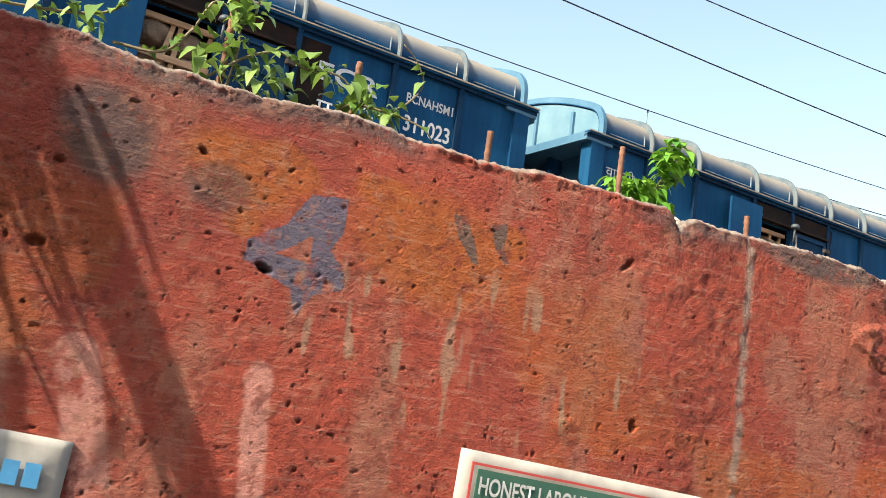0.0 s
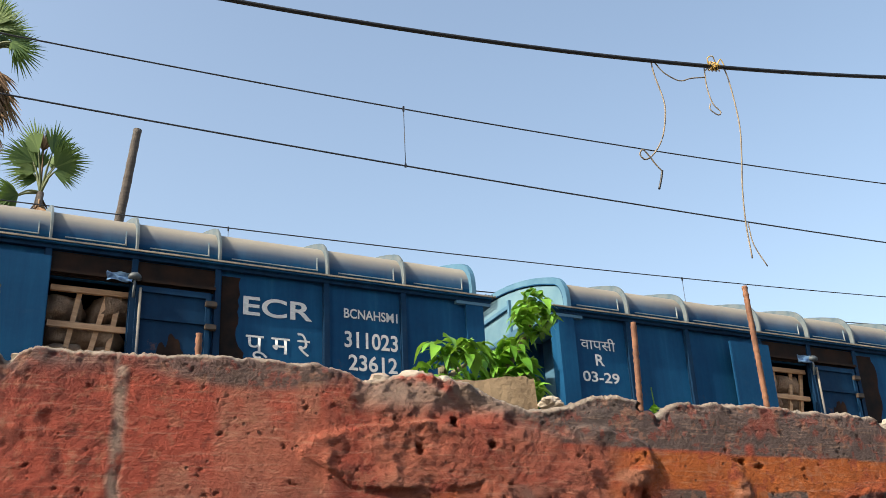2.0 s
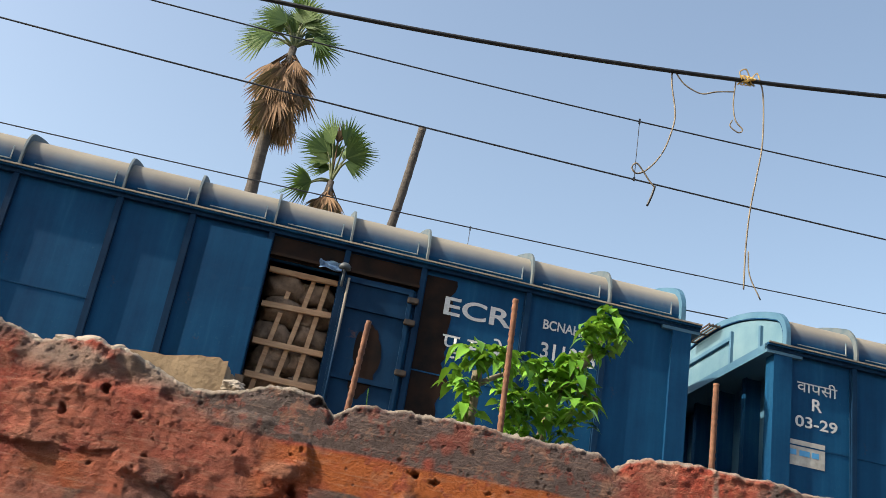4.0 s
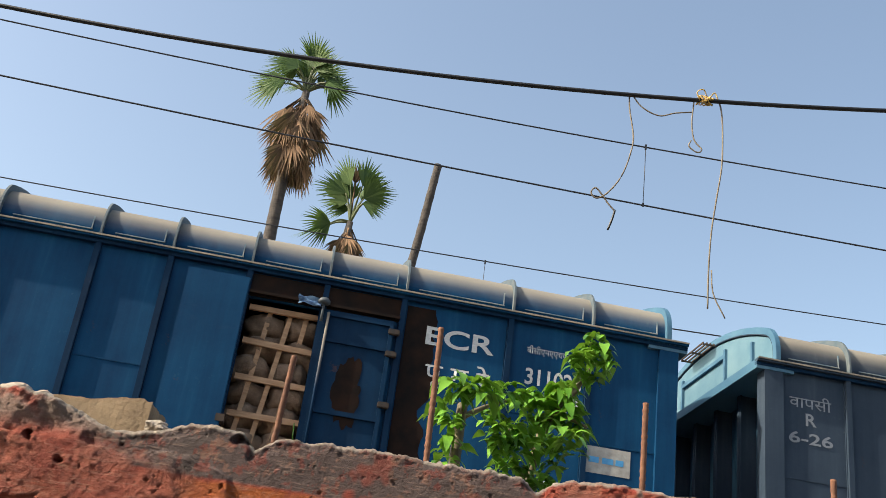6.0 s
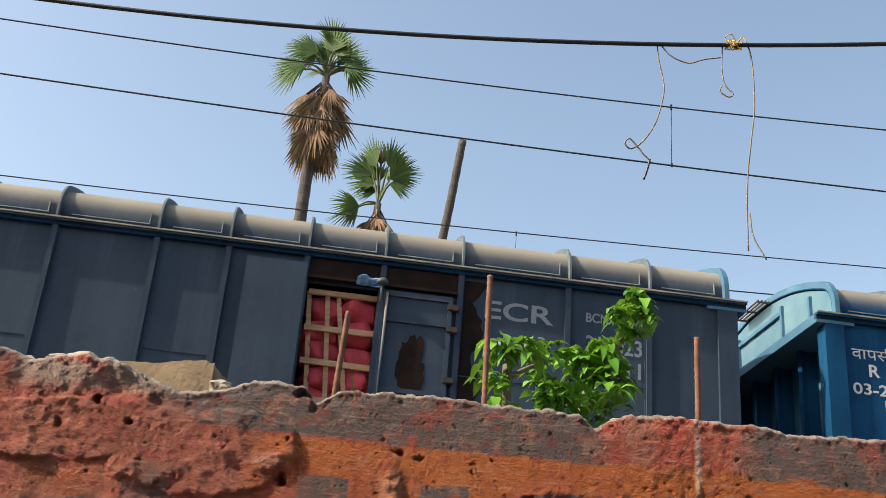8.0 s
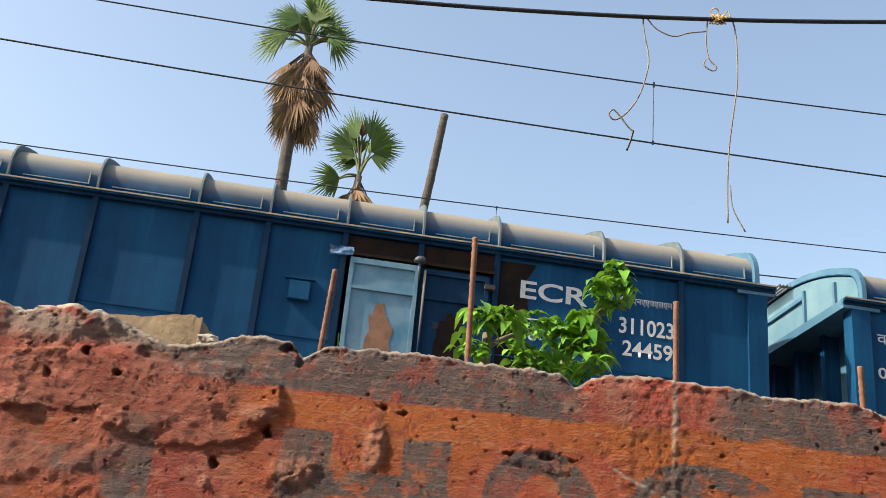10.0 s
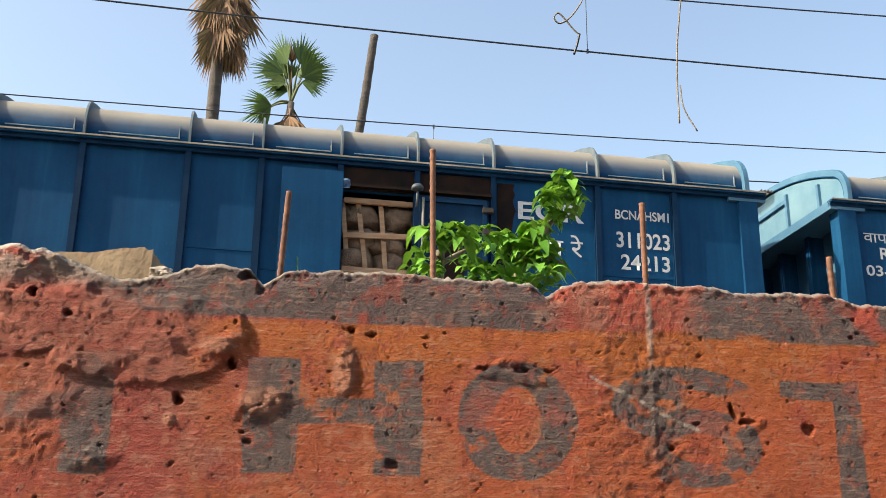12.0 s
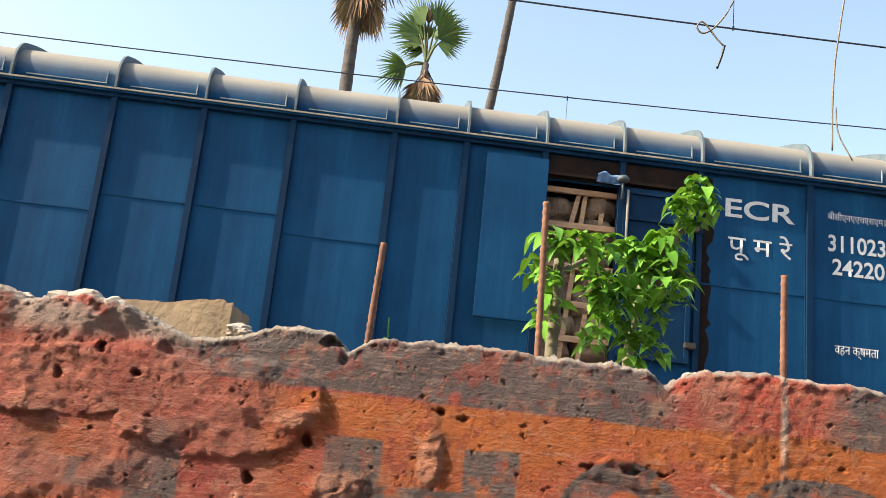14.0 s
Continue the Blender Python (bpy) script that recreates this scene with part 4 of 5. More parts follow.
RAG = plain("faded_blue_plastic", (0.02, 0.07, 0.20), (0.16, 0.28, 0.40), 22, 0.5)
RUSTLEAF = plain("bleached_door_paint", (0.045, 0.15, 0.24), (0.16, 0.27, 0.34), 3.5, 0.7)
RUST = plain("brown_rusted_steel", (0.13, 0.06, 0.035), (0.26, 0.13, 0.08), 7, 0.85)
OPEN = ("sacks", "sacks")
BLUE_LABEL = "blue steel covered goods wagon with white stencilling"
SPECS = (
    dict(seed=0, doors=OPEN, number="24213", label=BLUE_LABEL),
    dict(seed=1, doors=OPEN, number="23612", label=BLUE_LABEL + ", sacks inside"),
    dict(seed=2, doors=OPEN, number="24220", label=BLUE_LABEL),
    dict(seed=3, doors=OPEN, number="24169", leaf=DARK, label=BLUE_LABEL + ", one leaf dark brown"),
    dict(seed=4, doors=OPEN, number="24311", paint=GREYBLUE, leaf=DARK, cargo=REDMESH, ink=STENCIL_DIM, due="6-26", label="faded grey-blue steel covered goods wagon loaded with red net sacks"),
    dict(seed=5, doors=("sacks", "shut"), number="24459", label=BLUE_LABEL + ", one door bleached"),
    dict(seed=6, doors=OPEN, number="24213", label=BLUE_LABEL + ", brown sacks"),
    dict(seed=7, doors=OPEN, number="24220", label=BLUE_LABEL + ", doors swung open"),
    dict(seed=8, doors=OPEN, number="24169", label=BLUE_LABEL),
)
TRAIN = [wagon(s) for s in SPECS]
for n, x in enumerate((-19.3, -5.0, 9.3)):
    far = wagon(dict(seed=20 + n, doors=("shut", "shut"), number="24169", paint=GREYBLUE if n == 1 else BLUE, strip=False, label="goods wagon standing on the far track"))
    far["group"] = "wagons on the far track"
    far.matrix_world = Matrix.Translation(track(x, 4.3, RAIL_Z + 0.25)) @ pose(0, 0, 0, 0, 0, TURN)

# ---- overhead lines ----
def line(name, q, z_at, radius, label, x0=-30, x1=40):
    pts = [(*track(s, q, 0).xy, z_at(s * CA - q * SA)) for s in np.linspace(x0, x1, 70)]
    return tagged(part(name, tube(bmesh.new(), pts, radius, 6), WIRE), label, "wire", "overhead railway lines")


def dropper(x, q, z0, z1):
    p = track((x + q * SA) / CA, q, 0)
    bm = tube(bmesh.new(), [(p.x, p.y, z0), (p.x, p.y, z1)], 0.005, 6)
    box(bm, p.x - 0.012, p.x + 0.012, p.y - 0.012, p.y + 0.012, z0 - 0.05, z0 + 0.02)
    box(bm, p.x - 0.012, p.x + 0.012, p.y - 0.012, p.y + 0.012, z1 - 0.02, z1 + 0.03)
    tagged(part("dropper", bm, WIRE), "thin vertical hanger between the overhead wires", "hanger wire", "overhead hangers")


q_a, q_b = 2.931, 7.391
line("catenary_wire", q_a, lambda x: 8.87 + 0.0026 * (x + 4) ** 2, 0.010, "upper overhead wire above the track")
line("contact_wire", q_a, lambda x: 8.085 + 0.0015 * (x + 1.5) ** 2, 0.011, "contact wire above the track")
line("catenary_wire", q_b, lambda x: 8.815 + 0.0011 * (x + 12) ** 2, 0.010, "overhead wire of the far track")
line("contact_wire", q_b, lambda x: 8.135 + 0.0011 * (x + 12) ** 2, 0.011, "lower overhead wire of the far track")
dropper(2.114, q_a, 8.985, 8.105)
dropper(0.418, q_b, 8.985, 8.305)
dropper(9.6, q_b, 9.325, 8.645)

cable_z = lambda x: 3.572 + 0.031 * (x + 0.9) ** 2
pts = [(x, 1.13, cable_z(x)) for x in np.linspace(-9, 9, 120)]
tagged(part("cable", tube(bmesh.new(), pts, 0.0075, 8), CABLE), "thick black cable sagging over the wall", "cable")
loose = new("loose_wire")
tagged(loose, "pale thin loose wires knotted round the black cable and hanging", "wire")
for name, mat, r, pts in (
        ("strand", THREAD, 0.0022, [(0.154, 3.615), (0.157, 3.55), (0.172, 3.44), (0.165, 3.37), (0.14, 3.28), (0.10, 3.215), (0.065, 3.19), (0.046, 3.207), (0.06, 3.225), (0.085, 3.20), (0.105, 3.175), (0.126, 3.155)]),
        ("strand", CABLE, 0.0032, [(0.127, 3.158), (0.120, 3.125), (0.109, 3.088)]),
        ("strand", THREAD, 0.0020, [(0.165, 3.61), (0.20, 3.565), (0.257, 3.54), (0.31, 3.56), (0.372, 3.575)]),
        ("strand", THREAD, 0.0020, [(0.375, 3.62), (0.368, 3.53), (0.375, 3.46), (0.40, 3.425), (0.385, 3.41), (0.358, 3.43), (0.365, 3.455)]),
        ("strand", THREAD, 0.0022, [(0.40, 3.63), (0.45, 3.64), (0.470, 3.58), (0.468, 3.388), (0.452, 3.25), (0.440, 3.13), (0.436, 3.0), (0.434, 2.866)]),
        ("strand", THREAD, 0.0018, [(0.445, 3.0), (0.452, 2.92), (0.488, 2.84)])):
    part(name, tube(bmesh.new(), spline([(x, 1.125 + 0.012 * math.sin(9 * z), z) for x, z in pts], 6), 1.2 * r, 6), mat, loose)
knot = bmesh.new()
for k in range(5):
    c = Vector((0.395 + 0.008 * k, 1.13, cable_z(0.4)))
    tube(knot, [c + Vector((0.012 * math.sin(a * 2 + k), 0.014 * math.cos(a), 0.011 * math.sin(a) + 0.006 * math.sin(3 * a + k))) for a in np.linspace(0, 6.1, 14)], 0.0022, 6)
tube(knot, spline([(0.39, 1.12, 3.62), (0.380, 1.115, 3.645), (0.40, 1.11, 3.655), (0.42, 1.12, 3.63), (0.44, 1.12, 3.655), (0.452, 1.12, 3.63)], 6), 0.002, 6)
part("knot", knot, YELLOW, loose, "yellow twisted knot")

# ---- palms ----
def fan(bm, at, way, radius, blades, spread, droop, rng, face=None):
    """A fan leaf: narrow folded blades from the end of a stalk."""
    way = Vector(way).normalized()
    side = way.cross(Vector((rng.uniform(-0.3, 0.3), rng.uniform(-0.3, 0.3), 1))).normalized()
    if face is not None:
        side = way.cross(Vector(face)).normalized()
    up = side.cross(way)
    for k in range(blades):
        a = radians(spread) * (k / (blades - 1) - 0.5) + rng.uniform(-0.03, 0.03)
        d = way * math.cos(a) + side * math.sin(a)
        L = radius * rng.uniform(0.82, 1.05) * (1 - 0.25 * abs(2 * k / (blades - 1) - 1) ** 3)
        w = radius * 0.036
        n = d.cross(up).normalized() * w
        fold = up * w * (0.5 if k % 2 else -0.5)
        prev = None
        for t, ww in ((0.0, 0.3), (0.4, 1.0), (0.65, 0.6), (1.0, 0.04)):
            p = at + d * L * t + Vector((0, 0, -droop * L * t ** 2.2)) + fold * t
            cur = (bm.verts.new(p - n * ww), bm.verts.new(p + n * ww))
            if prev:
                bm.faces.new((prev[0], prev[1], cur[1], cur[0]))
            prev = cur


def palm(foot, neck, crown, fans, dry, radius, seed, label, spear=None):
    rng = random.Random(seed)
    root = new("palm_tree")
    tagged(root, label, "palm tree", "palms behind the railway")
    foot, neck, crown = Vector(foot), Vector(neck), Vector(crown)
    n = 70
    pts = [foot.lerp(neck, t) + Vector((0.25 * math.sin(3.1 * t), 0, 0)) * (1 - t) for t in np.linspace(0, 1, n)] + [crown]
    rad = [(0.20 - 0.05 * i / n) * (1 + 0.05 * (i % 2)) for i in range(n)] + [0.10]
    part("trunk", tube(bmesh.new(), pts, rad, 12), BARK, root)
    bm, stalk = bmesh.new(), bmesh.new()
    for ex, ez, dx, dz, size, spread in list(fans) + [(0.8 * a + 0.08, 0.72 * b, c, d, 0.95 * e, f) for a, b, c, d, e, f in fans]:
        ex, ez, size = 0.85 * ex, 0.92 * ez, 1.12 * size
        depth = rng.uniform(-0.35, 0.35)
        tip = crown + Vector((ex, depth, ez))
        bow = crown.lerp(tip, 0.55) + Vector((0, 0, 0.10))
        tube(stalk, spline([crown, bow, tip], 4), list(np.linspace(0.045, 0.018, 9)), 5)
        fan(bm, tip, (dx, rng.uniform(-0.35, 0.25), dz), size, 22, 0.85 * spread, 0.16, rng, (rng.uniform(-1.3, 1.3), -1, rng.uniform(-0.6, 1.0)))
    part("crown", bm, FROND, root, "green fan leaves")
    tagged(part("leaf_stalk", stalk, STALK, root), kind="stuff")
    bm = bmesh.new()
    span = crown - neck
    for k in range(dry):
        a = k * 2.4 + rng.uniform(-0.4, 0.4)
        t = rng.uniform(0.05, 0.95)
        start = neck + span * t
        out = Vector((math.cos(a), math.sin(a), -rng.uniform(0.9, 2.4))).normalized()
        tip = start + out * radius * rng.uniform(0.25, 0.45)
        tube(bm, [start, tip], [0.035, 0.02], 4)
        fan(bm, tip, Vector((out.x * 0.4, out.y * 0.4, -1)), radius * rng.uniform(0.35, 0.7), 13, rng.uniform(40, 100), 0.15, rng, (rng.uniform(-1, 1), -1, rng.uniform(-0.2, 0.2)))
    part("dry_skirt", bm, DRYFROND, root, "hanging dry brown leaves")
    if spear:
        bm = bmesh.new()
        tube(bm, [crown, crown + Vector((spear[0], -0.1, spear[1]))], [0.03, 0.02], 5)
        fan(bm, crown + Vector((spear[0], -0.12, spear[1])), (0.0, -0.1, 1), 0.8, 16, 75, 0.0, rng, (0.1, -1, 0.2))
        part("dead_leaf", bm, DRYFROND, root, "brown withered leaf among the green ones")
    return root


palm((-4.95, 23.2, 1.0), (-4.72, 23.2, 15.45), (-4.58, 23.2, 17.4),
     ((-0.10, 0.85, -0.55, 0.9, 0.85, 150), (0.08, 1.0, 0.1, 1.0, 0.9, 150), (0.30, 0.85, 0.6, 0.85, 0.85, 150), (-0.55, 0.85, -1.0, 0.25, 0.8, 150),
      (-0.40, 0.55, -0.9, -0.1, 0.6, 130), (-0.95, 0.22, -0.85, -0.42, 0.9, 125), (0.70, 0.32, 0.9, -0.15, 0.75, 190), (0.75, 0.42, 0.25, 0.9, 0.55, 130),
      (-0.15, 0.6, -0.3, 0.8, 0.6, 120), (0.25, 0.6, 0.5, 0.5, 0.55, 120)),
     95, 1.6, 5, "tall fan palm with green crown and thick skirt of dry leaves")
palm((-4.6, 28.0, 1.0), (-3.38, 28.0, 14.1), (-3.2, 28.0, 15.95),
     ((-0.35, 1.05, -0.8, 0.55, 1.05, 120), (-0.2, 1.25, -0.4, 1.0, 1.1, 110), (0.25, 1.25, 0.35, 1.0, 1.1, 110), (0.38, 1.05, 0.75, 0.6, 1.0, 120),
      (0.36, 0.80, 0.9, 0.0, 0.75, 110), (-0.32, 0.85, -0.9, 0.1, 0.75, 110), (-0.95, -0.35, -0.9, -0.45, 1.0, 150)),
     80, 1.5, 9, "shorter fan palm with upright crown, withered leaf and dry skirt", (-0.05, 1.30))
bm = bmesh.new()
path = spline([(-2.6, 25.9, 1.0), (-2.15, 25.9, 6.0), (-1.646, 25.9, 10.42), (-1.076, 25.9, 13.91), (-0.715, 25.9, 17.2)], 18)
tube(bm, path, [0.16 - 0.048 * i / len(path) + 0.008 * (i % 3 == 0) for i in range(len(path))], 12)
tagged(part("dead_palm_trunk", bm, BARK), "bare leaning grey palm trunk without its crown", "tree trunk")


# ---- shrub behind the wall ----
def leaf(bm, at, way, length, width, rng, curl=0.35):
    """One pointed leaf, folded along its midrib and bent down."""
    way = Vector(way).normalized()
    side = way.cross(Vector((rng.uniform(-0.5, 0.5), rng.uniform(-0.5, 0.5), 1))).normalized()
    up = side.cross(way)
    mid, left, right = [], [], []
    for t, w in ((0, 0.08), (0.25, 0.85), (0.5, 1.0), (0.75, 0.62), (1.0, 0.02)):
        p = at + way * length * t + up * 0.10 * length * math.sin(t * 3.1) - Vector((0, 0, curl * length * t * t))
        mid.append(bm.verts.new(p))
        left.append(bm.verts.new(p - side * width * w + up * 0.22 * width * w))
        right.append(bm.verts.new(p + side * width * w + up * 0.22 * width * w))
    for i in range(4):
        bm.faces.new((mid[i], mid[i + 1], left[i + 1], left[i])).smooth = True
        bm.faces.new((mid[i], right[i], right[i + 1], mid[i + 1])).smooth = True


def shrub():
    rng = random.Random(4)
    root = new("shrub")
    tagged(root, "leafy green shrub with pale cut stems behind the wall", "shrub")
    branches = {
        "stem": ([(-0.24, 2.45, 0.95), (-0.235, 2.45, 1.9), (-0.225, 2.45, 2.66), (-0.22, 2.46, 2.86)], 0.029, 0.022),
        "stem_b": ([(0.05, 2.80, 0.9), (0.10, 2.80, 2.3), (0.15, 2.80, 2.82), (0.22, 2.8, 2.98), (0.30, 2.8, 3.10), (0.37, 2.82, 3.22)], 0.026, 0.010),
        "twig_a": ([(-0.22, 2.45, 2.80), (-0.12, 2.52, 2.88), (-0.02, 2.65, 2.96)], 0.014, 0.006),
        "twig_b": ([(0.14, 2.80, 2.80), (0.05, 2.78, 2.86), (-0.03, 2.76, 2.86)], 0.014, 0.006),
        "twig_c": ([(0.22, 2.80, 2.98), (0.30, 2.77, 2.95), (0.36, 2.75, 2.92)], 0.012, 0.006)}
    for name, (pts, r0, r1) in branches.items():
        line_ = spline(pts, 6)
        part("stem" if name.startswith("stem") else "twig", tube(bmesh.new(), line_, list(np.linspace(r0, r1, len(line_))), 9), STEM, root)
    tufts = ((-0.27, 3.02, 7), (-0.21, 3.03, 9), (-0.30, 2.92, 6), (-0.24, 2.86, 6), (-0.12, 3.03, 9), (-0.04, 3.03, 9), (0.03, 3.0, 8), (-0.06, 2.95, 5),
             (0.09, 3.05, 9), (0.15, 3.03, 9), (0.22, 3.07, 10), (0.28, 3.12, 9), (0.30, 3.22, 10), (0.35, 3.29, 10), (0.38, 3.34, 8), (0.42, 3.25, 9), (0.36, 3.18, 8),
             (0.13, 2.94, 8), (0.20, 2.95, 9), (0.28, 2.97, 9), (0.33, 2.92, 9), (0.26, 2.86, 9), (0.31, 2.84, 6), (0.19, 2.85, 8), (0.10, 2.86, 7),
             (0.02, 2.86, 8), (-0.05, 2.84, 8), (-0.01, 2.78, 7), (0.08, 2.78, 6), (-0.24, 2.78, 5), (0.24, 2.77, 5),
             (0.0, 2.68, 7), (0.10, 2.66, 7), (0.05, 2.72, 7), (0.20, 2.68, 7), (-0.06, 2.62, 5), (0.12, 2.57, 6), (0.22, 2.60, 5), (-0.26, 2.68, 4))
    bm = bmesh.new()
    for x, z, n in tufts:
        near = 0.37 * float(soft(-x, -0.10, 0.15)) + (0.12 if z < 2.9 and x > 0.05 else 0.0)   # the older stem grows nearer the wall
        k = 1 - near / 4.68
        c = Vector((-0.42 + (x + 0.42) * k, 2.8 - near + rng.uniform(-0.10, 0.08), 1.5 + (z - 1.5) * k))
        for k in range(round(n * 2.6)):
            a = k * 2.4 + rng.uniform(-0.4, 0.4)
            d = Vector((math.cos(a), math.sin(a) * 0.9, rng.uniform(-0.5, 0.6)))
            leaf(bm, c + Vector((rng.uniform(-0.04, 0.04), rng.uniform(-0.04, 0.04), rng.uniform(-0.04, 0.04))), d, rng.uniform(0.045, 0.092), rng.uniform(0.016, 0.028), rng, rng.uniform(0.3, 0.85))
    tagged(part("foliage", bm, LEAF, root), "fresh bright green pointed leaves", kind="stuff")


shrub()


# ---- things on the wall ----
def rebar(x, y, top, base, lean=(0.0, 0.0)):
    n = int((top - base + 0.06) / 0.0045)
    pts = [(x + lean[0] * (1 - i / n), y + lean[1] * (1 - i / n), base - 0.06 + (top - base + 0.06) * i / n) for i in range(n + 1)]
    bm = tube(bmesh.new(), pts, [0.0056 + 0.0007 * (i % 3 == 0) + 0.0004 * math.sin(i * 1.7) for i in range(n + 1)], 9)
    tagged(part("reinforcing_bar", bm, REBAR), "rusty ribbed steel bar standing out of the wall crest", "steel bar", "bars along the crest")


for x, y, top, base, lean in ((-2.62, 0.15, 2.242, 2.04, (-0.005, 0)), (-2.40, 0.126, 2.19, 2.05, (0.0, 0)), (-2.126, 0.14, 2.143, 2.04, (-0.004, 0)),
                              (-1.822, 0.155, 2.196, 2.04, (-0.004, 0)), (-1.488, 0.16, 2.133, 2.04, (0, 0)), (-0.663, 0.096, 2.189, 1.98, (-0.012, 0)),
                              (-0.389, 0.098, 2.289, 1.99, (0.006, 0)), (0.028, 0.12, 2.20, 1.99, (0.0, 0)), (0.385, 0.093, 2.092, 1.98, (0.002, 0))):
    rebar(x, y, top, base, lean)

bm = bmesh.new()
bmesh.ops.create_grid(bm, x_segments=26, y_segments=12, size=0.5)
geo = bmesh.ops.extrude_face_region(bm, geom=bm.faces[:])
up = {v for v in geo["geom"] if isinstance(v, bmesh.types.BMVert)}
for v in bm.verts:
    u, w = v.co.x + 0.5, v.co.y + 0.5
    z = (0.018 + 0.034 * u + 0.006 * noise.noise(Vector((u * 3, w * 3, 0)))) if v in up else -0.03
    if v in up and u > 0.93:
        z -= 0.006
    v.co = Vector((-1.115 + 0.215 * u + 0.008 * noise.noise(Vector((w * 4, z * 9, 1))), 0.055 + 0.13 * w + (0.01 if v in up else 0), 2.018 - 0.010 * u + z + 0.002 * noise.noise(v.co * 14)))
bmesh.ops.recalc_face_normals(bm, faces=bm.faces[:])
tagged(part("stone_slab", bm, STONE), "flat tan stone slab lying on the broken crest", "stone")


def pebble(x, y, z, r, seed):
    bm = bmesh.new()
    bmesh.ops.create_icosphere(bm, subdivisions=3, radius=r)
    for v in bm.verts:
        v.co *= 1 + 0.45 * noise.noise(v.co / r * 1.3 + Vector((seed, 0, 0))) + 0.2 * noise.noise(v.co / r * 4 + Vector((seed, 5, 0)))
        v.co = Vector((v.co.x * 1.4, v.co.y * 1.2, v.co.z * 0.8)) + Vector((x, y, z))
    tagged(part("rubble", bm, RUBBLE), "loose lump of pale broken concrete on the crest", "rubble", "rubble on the crest")


RUBBLE = plain("pale_broken_concrete", (0.24, 0.20, 0.165), (0.40, 0.35, 0.29), 30, 0.95, 0, 0.9, 0.003)
for n, (x, y, z, r) in enumerate(((-0.875, 0.05, 2.003, 0.016), (-1.14, 0.04, 2.03, 0.022), (-1.19, 0.06, 2.028, 0.02), (-1.09, 0.03, 2.022, 0.018), (-0.75, 0.06, 2.006, 0.017),
                                  (-0.14, 0.05, 1.995, 0.011), (-1.76, 0.06, 2.04, 0.015), (-1.26, 0.06, 2.025, 0.017))):
    pebble(x, y, z, r, n * 3.7)


def vine():
    rng = random.Random(8)
    root = new("vine")
    tagged(root, "wild vine with curling tendrils and heart-shaped leaves over the crest", "vine")
    runs = ([(-3.05, 0.12, 2.10), (-2.84, 0.11, 2.13), (-2.78, 0.10, 2.18), (-2.74, 0.12, 2.225), (-2.72, 0.12, 2.24)],
            [(-2.80, 0.12, 2.10), (-2.73, 0.10, 2.10), (-2.69, 0.10, 2.15), (-2.66, 0.11, 2.21), (-2.60, 0.12, 2.20), (-2.585, 0.12, 2.265), (-2.57, 0.12, 2.285), (-2.56, 0.12, 2.26)],
            [(-2.66, 0.12, 2.08), (-2.60, 0.10, 2.13), (-2.55, 0.09, 2.15), (-2.50, 0.10, 2.14), (-2.44, 0.10, 2.145), (-2.39, 0.10, 2.11), (-2.33, 0.10, 2.12), (-2.29, 0.10, 2.17), (-2.305, 0.10, 2.21), (-2.335, 0.10, 2.235)],
            [(-2.62, 0.13, 2.06), (-2.61, 0.12, 2.16), (-2.63, 0.12, 2.24), (-2.625, 0.12, 2.32), (-2.60, 0.13, 2.40)],
            [(-2.45, 0.12, 2.06), (-2.42, 0.10, 2.10), (-2.36, 0.08, 2.10), (-2.30, 0.06, 2.085), (-2.27, 0.06, 2.06)])
    bm = bmesh.new()
    for n, run in enumerate(runs):
        pts = spline(run, 7)
        part("tendril", tube(bmesh.new(), pts, list(np.linspace(0.0026, 0.0012, len(pts))), 7), STEM, root)
        for p in pts:
            if rng.random() < (0.75 if p.x < -2.34 else 0.25):
                L = rng.uniform(0.012, 0.032)
                leaf(bm, p, (rng.uniform(-1, 1), rng.uniform(-1, 0.3), rng.uniform(-0.4, 0.8)), L, L * 0.40, rng, rng.uniform(0.2, 1.4))
    for cx, cz, n in ((-2.84, 2.11, 12), (-2.90, 2.12, 14), (-2.67, 2.12, 16), (-2.62, 2.14, 20), (-2.58, 2.10, 18), (-2.54, 2.11, 16), (-2.50, 2.13, 12), (-2.61, 2.22, 14), (-2.40, 2.09, 16), (-2.37, 2.12, 12), (-2.43, 2.13, 10), (-2.33, 2.08, 6)):
        for _ in range(round(n * 0.9)):
            L = rng.uniform(0.016, 0.036)
            leaf(bm, Vector((cx + rng.gauss(0, 0.02), 0.11 + rng.gauss(0, 0.025), cz + rng.gauss(0, 0.018))), (rng.uniform(-1, 1), rng.uniform(-1, 0.3), rng.uniform(-0.5, 0.8)), L, L * 0.40, rng, rng.uniform(0.2, 1.4))
    tagged(part("foliage", bm, VINELEAF, root), kind="stuff")


vine()
bm = bmesh.new()
rng = random.Random(2)
for k in range(10):
    leaf(bm, Vector((-0.64, 0.10, 2.01)), (rng.uniform(-1, 1), rng.uniform(-1, 0.5), rng.uniform(0.1, 1)), rng.uniform(0.012, 0.026), 0.006, rng)
tube(bm, [(-0.64, 0.10, 1.99), (-0.638, 0.10, 2.03), (-0.64, 0.10, 2.06)], 0.0012, 5)
tagged(part("seedling", bm, LEAF), "tiny green seedling growing from the crest", "plant")


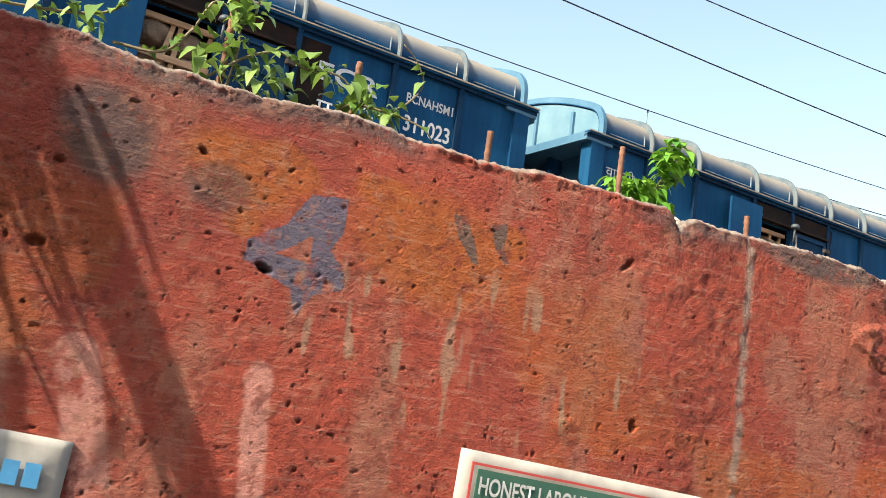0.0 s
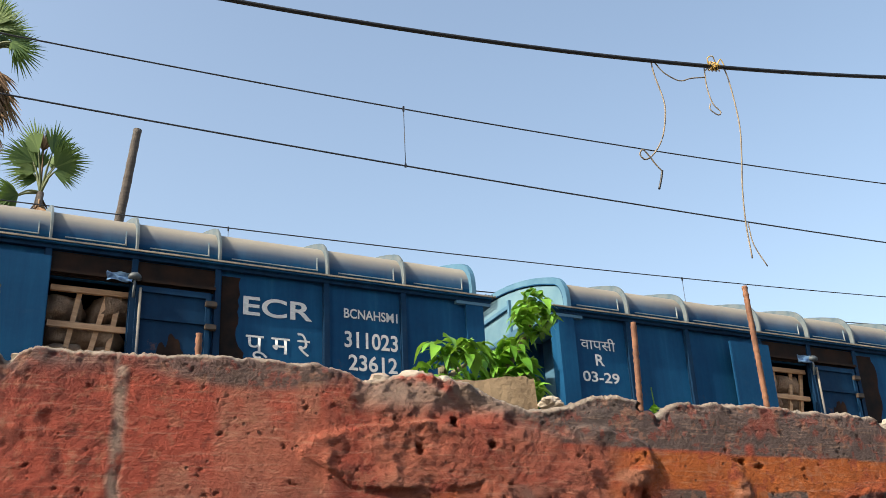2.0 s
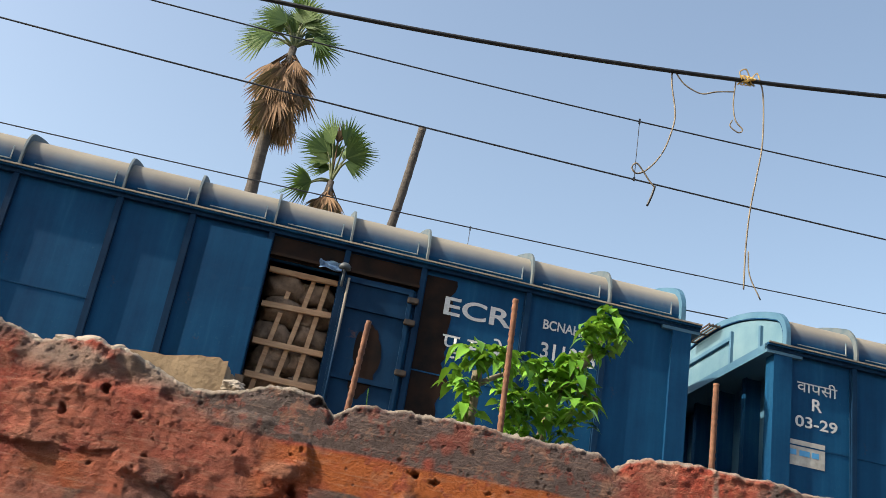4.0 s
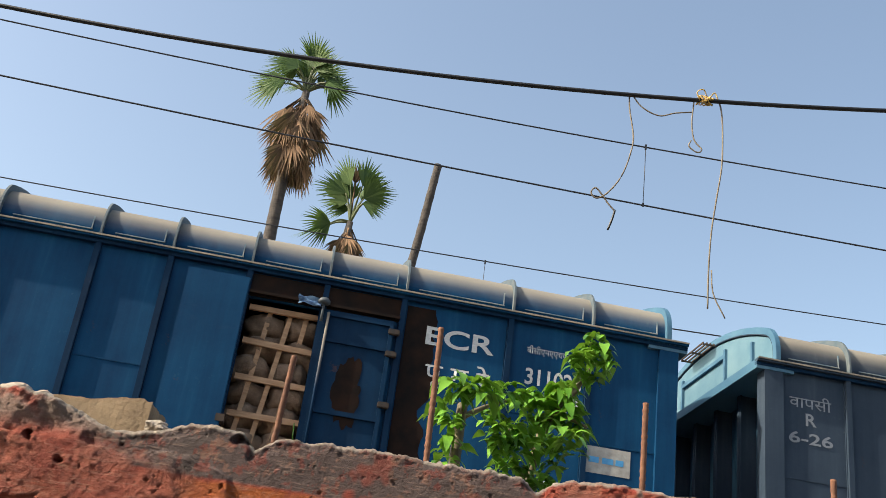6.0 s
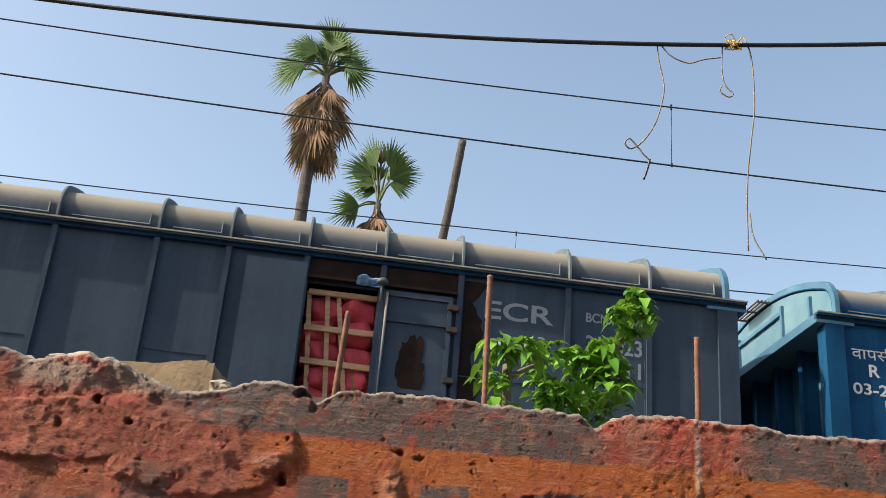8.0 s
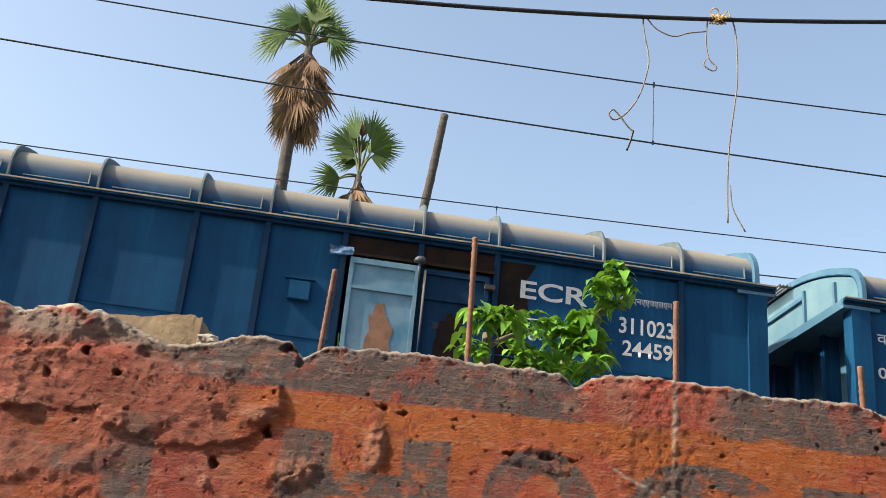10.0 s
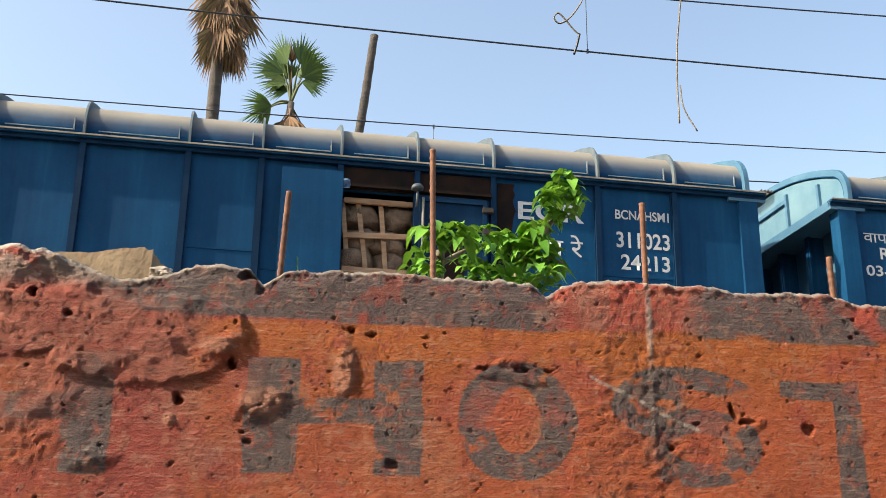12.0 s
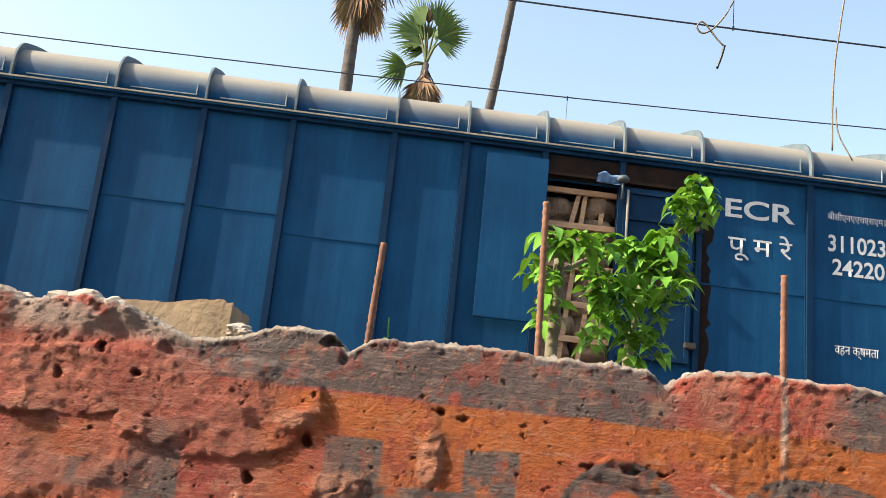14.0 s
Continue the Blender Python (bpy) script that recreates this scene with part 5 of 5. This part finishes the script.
# ---- notices on the wall ----
def notice(name, x0, z1, w, h, tilt, label, strips):
    root = new(name)
    tagged(root, label, "poster")
    root.matrix_world = Matrix.Translation((x0, -0.006, z1)) @ pose(0, 0, 0, 0, tilt, 0)
    n = 24
    bm = bmesh.new()
    grid = [[bm.verts.new((w * i / n, -0.003 * noise.noise(Vector((i * 0.4, j * 0.4, w))), -h * j / n)) for i in range(n + 1)] for j in range(n + 1)]
    back = [[bm.verts.new((v.co.x, 0.005, v.co.z)) for v in row] for row in grid]
    for j in range(n):
        for i in range(n):
            bm.faces.new((grid[j][i], grid[j + 1][i], grid[j + 1][i + 1], grid[j][i + 1])).smooth = True
    rim = grid[0] + [r[-1] for r in grid[1:]] + grid[-1][-2::-1] + [r[0] for r in grid[-2:0:-1]]
    rim_b = back[0] + [r[-1] for r in back[1:]] + back[-1][-2::-1] + [r[0] for r in back[-2:0:-1]]
    for i in range(len(rim)):
        k = (i + 1) % len(rim)
        bm.faces.new((rim[i], rim[k], rim_b[k], rim_b[i]))
    for r in back[1:-1]:
        for v in r[1:-1]:
            bm.verts.remove(v)
    part("sheet", bm, PAPER, root)
    for part_name, mat, a, b, c, d in strips:
        part(part_name, boxes((a, b, -0.0065, -0.0045, -d, -c)), mat, root)
    return root


sheet = notice("notice_board", -2.182, 1.573, 0.62, 0.42, 3.0, "white notice with green heading and red rule on the painted wall",
               [("rule", REDPRINT, 0.018, 0.60, 0.018, 0.022), ("rule", REDPRINT, 0.018, 0.022, 0.022, 0.40), ("heading", GREEN, 0.03, 0.60, 0.027, 0.075)])
ob = letters("HONEST LABOUR+PROPER GUIDANCE", STENCIL, sheet, 0.035, 0.50, -0.066, -0.038, -0.0085)
tagged(ob, "white printed heading")
bars = [("printed_bar", BLUEPRINT, 0.175 + 0.027 * k, 0.175 + 0.027 * k + 0.020, 0.035 + 0.06 * r, 0.066 + 0.06 * r) for r in range(3) for k in range(5)]
notice("paper_notice", -3.095, 1.527, 0.335, 0.30, 3.5, "torn white paper notice with blue print on the painted wall", bars)

# an unseen pole with dry fronds, added only to cast its shadow across the wall
bundle = new("shadow_caster_pole")
tagged(bundle, "unseen pole with dry fronds, added to cast a shadow on the wall", "pole")
back = SUN_TRAVEL * (-0.12 / SUN_TRAVEL.y)
a, b = Vector((-2.98, 0, 2.12)) + back, Vector((-2.52, 0, 1.36)) + back
part("post", tube(bmesh.new(), [(a.x - 0.03, a.y, 0), (a.x - 0.03, a.y, 1.6), (a.x - 0.03, a.y, a.z + 0.05)], 0.03, 10), STEM, bundle)
part("stalk", tube(bmesh.new(), [a, a.lerp(b, 0.5), b], [0.019, 0.019, 0.015], 8), STEM, bundle)
bm = bmesh.new()
rng = random.Random(3)
for k in range(17):
    s = a.lerp(b, rng.uniform(0.0, 0.7)) + Vector((rng.uniform(-0.17, 0.05), 0, rng.uniform(-0.06, 0.06)))
    d = (b - a).normalized() + Vector((rng.uniform(-0.12, 0.08), rng.uniform(-0.1, 0.1), rng.uniform(-0.08, 0.08)))
    leaf(bm, s, d, rng.uniform(0.3, 0.6), 0.006, rng, 0.05)
part("blades", bm, DRYFROND, bundle)

# ---- what moves ----
TRAVEL = ((0, -4.77), (0.6, -9.30), (1.0, -12.0), (1.5, -15.838), (2.0, -19.19), (2.5, -22.808), (5.0, -40.40), (5.5, -44.2), (6.0, -47.77), (6.5, -51.36),
          (7.0, -54.89), (7.5, -58.44), (10, -75.68), (10.5, -79.37), (11, -82.62), (11.5, -86.05), (12, -89.5), (12.5, -92.92), (13, -96.34), (13.5, -99.72), (14, -103.13))


def motions():
    for n, w in enumerate(TRAIN):
        rows = []
        for t, s in TRAVEL:
            p = track(s + n * PITCH, 0, RAIL_Z)
            rows.append((t, pose(p.x, p.y, p.z, 0, 0, TURN)))
        walk(w, rows)


motions()
